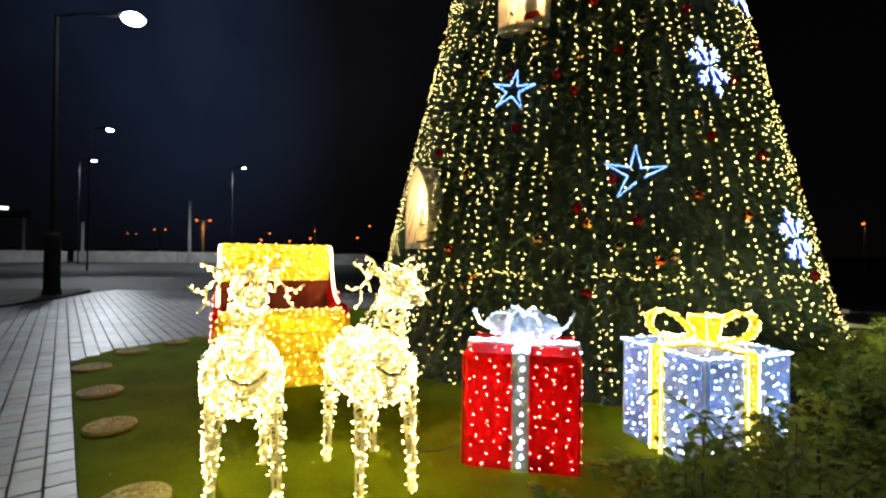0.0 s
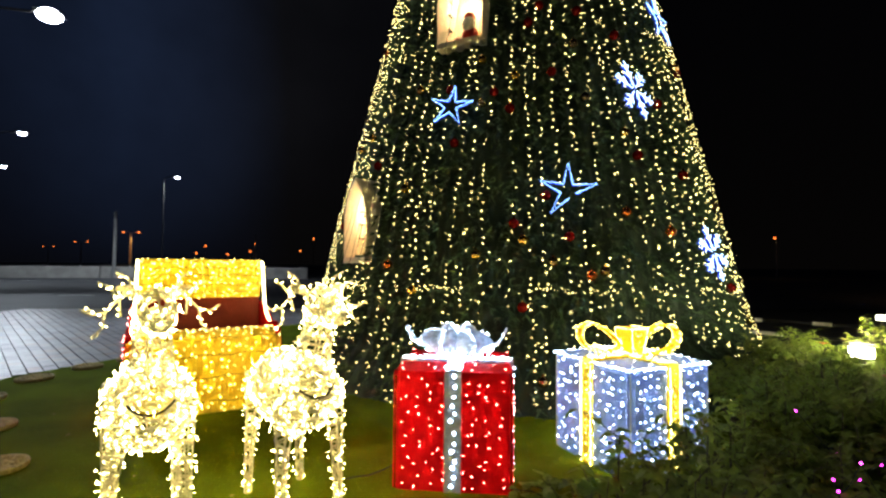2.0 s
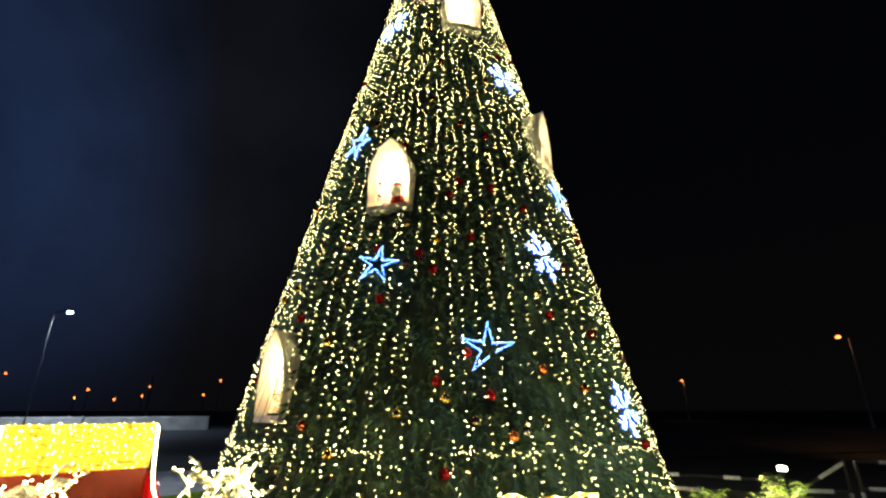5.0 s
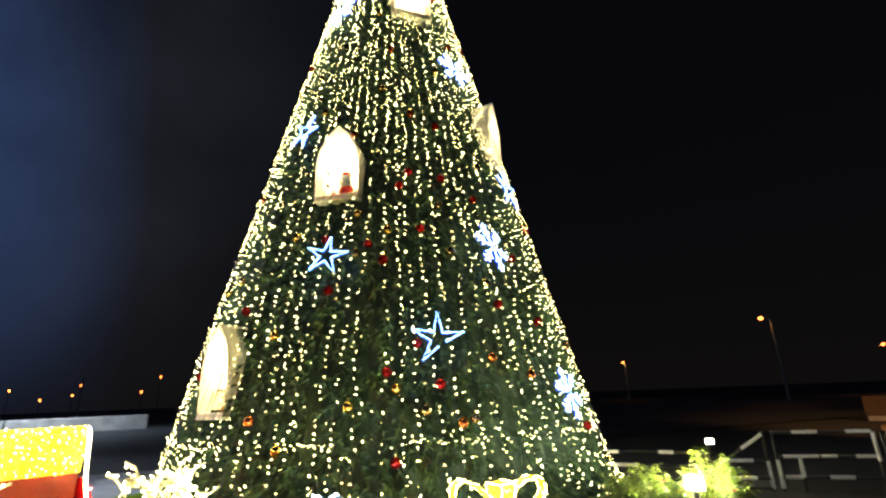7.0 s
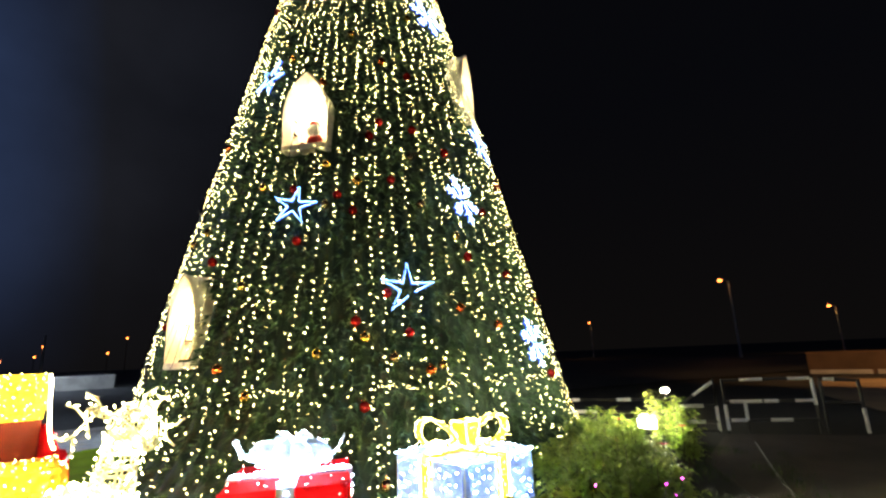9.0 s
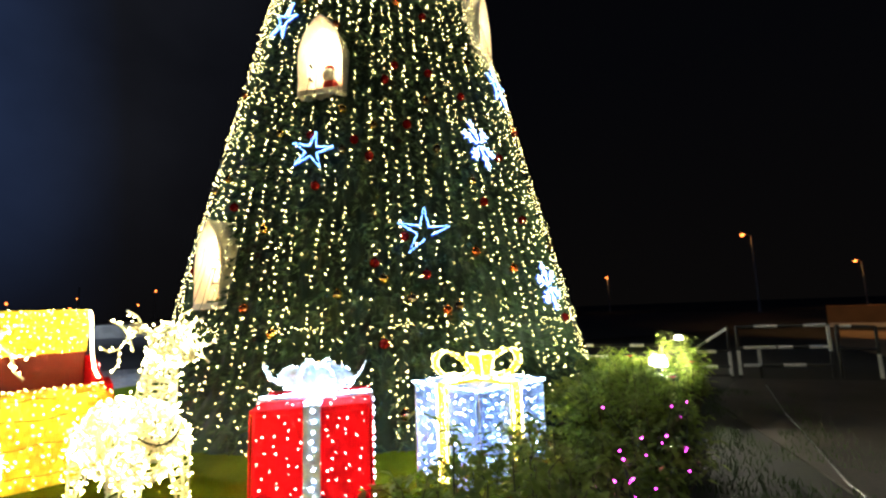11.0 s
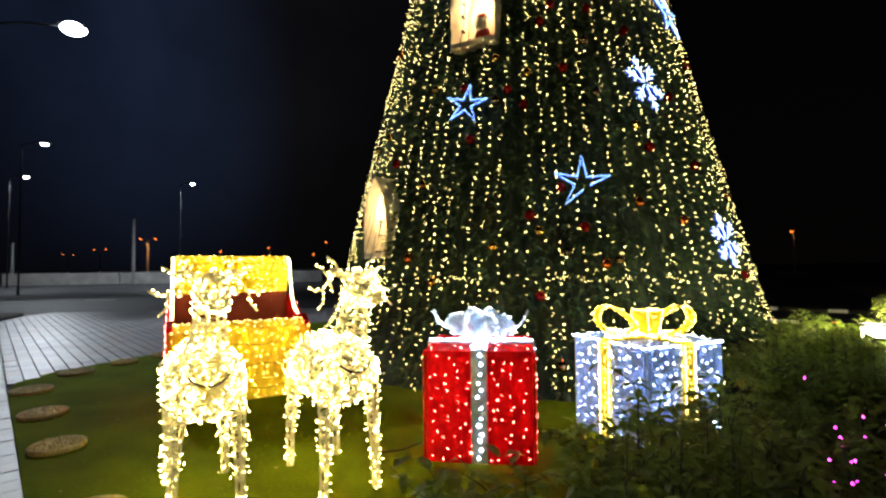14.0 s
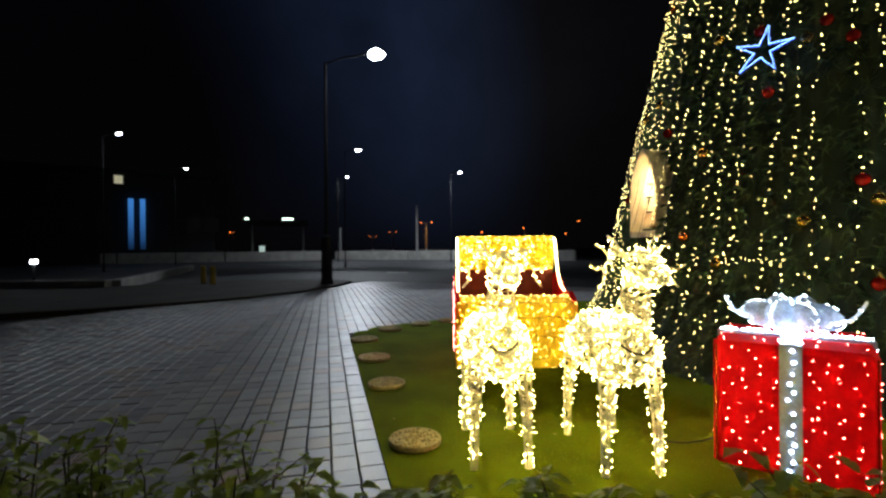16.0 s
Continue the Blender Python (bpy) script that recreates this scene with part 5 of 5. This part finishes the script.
def leaf(mesh, p, d, up, ln, wd, curl):
    """A narrow bent leaf from p along d."""
    d = d.normalized()
    s = d.cross(up)
    s = s.normalized() if s.length > 1e-4 else d.orthogonal().normalized()
    n = s.cross(d)
    k = len(mesh.v)
    pts = [p, p + d * ln * 0.35 + s * wd + n * 0.1 * ln, p + d * ln * 0.35 - s * wd + n * 0.1 * ln, p + d * ln * 0.38 + n * 0.04 * ln,
           p + d * ln * 0.72 + s * wd * 0.7 - n * curl * 0.3, p + d * ln * 0.72 - s * wd * 0.7 - n * curl * 0.3, p + d * ln * 0.98 - n * curl]
    mesh.v += [tuple(q) for q in pts]
    for f in ((0, 3, 1), (0, 2, 3), (1, 3, 4), (3, 2, 5), (3, 5, 4), (4, 5, 6)):
        mesh.face(*[k + i for i in f])


def shrub(x, y, rad, height, stems, per, size, label="leafy green shrub with glossy pointed leaves"):
    ob = thing("shrub", (x, y, 0), label, "shrub", group="hedge shrubs")
    st, lf = Mesh(), Mesh()
    for i in range(stems):
        a, q = rnd(0, 6.283), rad * math.sqrt(random.random())
        h = height * rnd(0.66, 1.0) * (1 - 0.25 * (q / rad) ** 2)
        out = Vector((math.cos(a), math.sin(a), 0))
        base = out * q * 0.4
        top = out * q * 0.8 + Vector((rnd(-.06, .06), rnd(-.06, .06), h * 0.93))
        path = [base, base.lerp(top, 0.4) + out * 0.03, base.lerp(top, 0.8) + out * 0.02, top, top + out * rnd(0.02, 0.09) + Vector((rnd(-.04, .04), rnd(-.04, .04), h * 0.07))]
        st.tube(path, [0.005, 0.004, 0.003, 0.0022, 0.001], 4)
        runs = [(path, 0.35)]
        for k2 in range(3):  # side twigs
            p = path[1].lerp(path[3], rnd(0.2, 0.95))
            b2 = rnd(0, 6.283)
            d = Vector((math.cos(b2), math.sin(b2), rnd(0.1, 0.7))) * rnd(0.08, 0.17)
            tw = [p, p + d * 0.5 + Vector((0, 0, 0.015)), p + d + Vector((0, 0, rnd(-0.02, 0.01)))]
            st.tube(tw, [0.0025, 0.002, 0.001], 3)
            runs.append((tw, 0.15))
        for pth, start in runs:
            cnt = per - 4 if pth is path else 6
            for k2 in range(cnt):
                u = min(start + (1.02 - start) * (k2 + rnd(0, 1)) / cnt, 0.999) * (len(pth) - 1)
                i0 = int(u)
                p = pth[i0].lerp(pth[i0 + 1], u - i0)
                ang = k2 * 2.4 + i + rnd(-.4, .4)
                d = Vector((math.cos(ang), math.sin(ang), rnd(-0.35, 0.55)))
                leaf(lf, p, d, Vector((rnd(-.3, .3), rnd(-.3, .3), 1)), size * rnd(0.65, 1.15), size * rnd(0.17, 0.25), size * rnd(0.1, 0.4))
    part("twig_frame", st, M_STEM, ob, kind="stuff")
    part("foliage", lf, M_LEAF, ob, "pointed green leaves", kind="stuff")
    return ob


# a low sparse row before the square, then the thick hedge that runs past the gift boxes
for x, y, rad, h, stems, per, size in ((-1.95, 0.10, 0.40, 1.00, 48, 14, 0.070), (-1.55, 0.35, 0.38, 1.00, 49, 14, 0.070), (-1.15, 0.58, 0.36, 0.99, 49, 14, 0.070), (-0.75, 0.80, 0.34, 0.82, 46, 14, 0.070), (-0.32, 0.92, 0.32, 0.86, 40, 13, 0.074), (0.10, 0.98, 0.32, 0.90, 40, 13, 0.074), (0.50, 1.10, 0.36, 1.00, 42, 15, 0.066),
                                       (0.90, 1.38, 0.42, 1.03, 46, 16, 0.068), (1.30, 1.75, 0.46, 0.92, 27, 15, 0.07), (1.05, 1.20, 0.34, 0.76, 34, 16, 0.07), (1.75, 2.10, 0.50, 0.84, 24, 15, 0.07), (1.60, 1.62, 0.38, 0.74, 36, 16, 0.07),
                                       (2.25, 2.50, 0.50, 0.76, 27, 16, 0.072), (2.15, 2.05, 0.42, 0.72, 28, 16, 0.072), (2.8, 2.75, 0.5, 0.92, 70, 19, 0.074), (3.3, 3.15, 0.5, 0.94, 90, 20, 0.076), (2.75, 2.45, 0.38, 0.84, 66, 18, 0.074),
                                       (3.70, 3.60, 0.50, 0.86, 90, 20, 0.08), (4.15, 4.35, 0.5, 0.92, 80, 20, 0.08), (3.45, 4.05, 0.45, 0.64, 70, 19, 0.08), (4.45, 4.95, 0.40, 0.60, 60, 18, 0.08), (4.0, 4.85, 0.45, 0.50, 56, 18, 0.08), (5.2, 5.5, 0.45, 0.55, 50, 17, 0.08), (4.82, 4.02, 0.36, 1.05, 64, 16, 0.08)):
    shrub(x, y, rad, h, stems, per, size)

# magenta fairy lights wound through the shrubs
ob = thing("fairy_lights", (2.2, 1.9, 0.3), "string of magenta fairy lights wound through the shrubs", "fairy lights")
o = ob.matrix_basis.translation
path = [Vector(q) - o for q in ((1.5, 1.53, 0.61), (1.67, 1.61, 0.58), (1.76, 1.59, 0.58), (1.81, 1.70, 0.63), (1.8, 1.5, 0.56), (1.82, 1.73, 0.66), (2.13, 1.9, 0.64), (2.26, 1.72, 0.5), (2.4, 2.51, 0.67), (2.66, 2.23, 0.51), (2.73, 2.23, 0.69), (2.85, 2.21, 0.71), (2.83, 2.24, 0.39), (3.44, 2.8, 0.75))]
path = [p.lerp(Vector((0.12, -0.17, 1.42)) - o, 0.07) for p in path]
rng = random.Random(8)
cab, spots = Mesh(), []
for p, q in zip(path, path[1:]):
    spots.append((p, rng.uniform(0.0042, 0.006)))
    m2 = p.lerp(q, 0.5) + Vector((rng.uniform(-.05, .05), rng.uniform(-.02, .05), rng.uniform(-.14, -.04)))
    spots.append((m2, rng.uniform(0.003, 0.005)))
    cab.tube([p, p.lerp(m2, 0.5) - Vector((0, 0, 0.02)), m2, m2.lerp(q, 0.5) - Vector((0, 0, 0.02)), q], 0.002, 3)
part("cable", cab, M_CABLE, ob)
bulb_part(spots, G_PINK, ob, "magenta bulbs", 60)

# garden lamps on short posts
for x, y, h, watts, wd in ((4.43, 3.93, 0.75, 80, 0.064), (8.82, 7.48, 0.66, 14, 0.052)):
    ob = thing("garden_lamp", (x, y, 0), "short garden lamp post with a bright warm lantern", "garden lamp", group="garden lamps")
    m = Mesh()
    m.lathe([(0.06, 0), (0.06, 0.03), (0.03, 0.04), (0.03, h - 0.10), (0.06, h - 0.085)], 12)
    part("post", m, M_POLE, ob)
    m = Mesh()
    m.box(-wd * 1.35, -wd * 0.8, h - 0.084, wd * 1.35, wd * 0.8, h - 0.084 + wd * 1.5, 0.015, pose(0, 0, 0, 0, 0, -42))
    part("lantern", m, G_FLOOD, ob, "glowing frosted lantern")
    m = Mesh()
    m.box(-wd * 1.4, -wd * 0.85, h - 0.082 + wd * 1.5, wd * 1.4, wd * 0.85, h - 0.06 + wd * 1.5, 0.006, pose(0, 0, 0, 0, 0, -42))
    part("cap", m, M_POLE, ob)
    point_lamp("garden_light", (x, y, h + 0.13), watts * 0.8, (1.0, 0.9, 0.6), 0.08)

# a low white lamp on the far island
ob = thing("bollard_lamp", (-24.85, 10.69, 0.07), "low dark bollard lamp with a small white light", "lamp")
m = Mesh()
m.lathe([(0.09, 0), (0.09, 0.03), (0.05, 0.04), (0.05, 0.77)], 12)
part("post", m, M_POLE, ob)
m = Mesh()
m.lathe([(0.05, 0.77), (0.13, 0.80), (0.13, 0.90), (0.06, 0.93)], 12)
part("lantern", m, G_LED, ob, "bright white lantern", True)

# a loose cable and dry leaves on the turf, red blossoms in the shrubs
c = Mesh()
c.tube([(0.22, 3.66, 0.004), (0.08, 3.50, 0.004), (-0.02, 3.42, 0.004), (-0.13, 3.40, 0.004), (-0.24, 3.34, 0.004)], 0.004, 6)
tagged(part("power_cable", c, M_BLACKPAINT), "thin black power cable lying on the turf", "cable")
rng = random.Random(21)
for x, y in ((-0.85, 3.2), (-1.62, 3.55), (-0.5, 3.12), (-0.93, 2.82), (-2.1, 3.0), (-2.6, 4.4), (-1.9, 3.9), (0.0, 2.6), (-3.1, 5.0), (-1.3, 2.3), (-0.2, 3.9)):
    m = Mesh()
    leaf(m, Vector((0, 0, 0.012)), Vector((1, 0.1, 0.1)), Vector((0, 0, 1)), rng.uniform(0.04, 0.06), rng.uniform(0.008, 0.013), -0.004)
    ob = part("dry_leaf", m, M_DRYLEAF)
    ob.matrix_basis = pose(x, y, 0, 0, 0, rng.uniform(0, 360))
    tagged(ob, "small dry yellow leaf lying on the turf", "leaf", "fallen leaves")
for x, y, z in ((4.02, 3.14, 0.80), (3.55, 2.95, 0.72), (3.73, 3.62, 0.84)):
    ob = thing("blossom", (x, y, z), "small red blossom on a shrub twig", "flower", group="red blossoms")
    m = Mesh()
    for k2 in range(5):
        q = k2 * 1.2566
        leaf(m, Vector((0, 0, 0)), Vector((math.cos(q), math.sin(q), 0.5)), Vector((0, 0, 1)), 0.05, 0.018, 0.01)
    part("petals", m, M_PETAL, ob).name = "corolla"
    m = Mesh()
    m.tube([(0, 0, 0.03), (0.01, 0, -0.1), (0.0, 0.02, -0.3), (0.0, 0.02, -z)], 0.003, 4)
    part("stalk", m, M_STEM, ob)

# ---- the pavers of the square ----
PW, PL, GAP = 0.165, 0.20, 0.010
square = tagged(part("paved_square", (lambda q: (q.v.extend([(-11.4, -12, -0.03), (1.4, -12, -0.03), (1.4, 1.0, -0.03), (9.0, 16.3, -0.03), (-11.4, 16.3, -0.03)]), q.face(0, 1, 2, 3, 4), q)[-1])(Mesh()), M_JOINT), "grey concrete paver square", "paving", kind="structure")
one = Mesh()
one.box(-PL / 2 + 0.003, -PW / 2 + GAP / 2, -0.06, PL / 2 - 0.003, PW / 2 - GAP / 2, 0.0, 0.005)
one_me = one.data("paver", M_PAVER)
rest = Mesh()
ang = math.degrees(math.atan2(EDGE_DIR.y, EDGE_DIR.x))
near_count = 0
cells = []
for i in range(-72, 76):
    for j2 in range(0, 100):
        u = i * PL + (0.012 * ((j2 * 7) % 5 - 2))
        p = EDGE_FAR + EDGE_DIR * u + EDGE_SIDE * (PW * (j2 + 0.5))
        if not (-11.4 < p.x < 0 and -1.2 < p.y < 16.3):
            continue
        cells.append(p)
for i in range(0, 84):
    for j2 in range(1, 62):
        u = -i * PL + (0.012 * ((j2 * 7) % 5 - 2))
        p = EDGE_FAR + EDGE_DIR * u - EDGE_SIDE * (PW * (j2 - 0.5))
        if -11.4 < p.x < 6.5 and p.y < 16.3 and not inside((p.x, p.y), turf_rim) and p.y > 5.6:
            cells.append(p)
cells.sort(key=lambda p: (p - Vector((-2.2, 1.9))).length)
for i, p in enumerate(cells):
    tilt = pose(p.x, p.y, rnd(-0.004, 0.002), rnd(-0.5, 0.5), rnd(-0.5, 0.5), ang + rnd(-0.5, 0.5))
    if near_count < 300 and p.y > 0.9:
        q = new("paver", one_me)
        q.parent = square
        q.matrix_basis = tilt
        near_count += 1
    else:
        rest.box(-PL / 2 + 0.003, -PW / 2 + GAP / 2, -0.05, PL / 2 - 0.003, PW / 2 - GAP / 2, 0.0, 0.005, tilt)
part("pavers", rest, M_PAVER, square, kind="stuff")
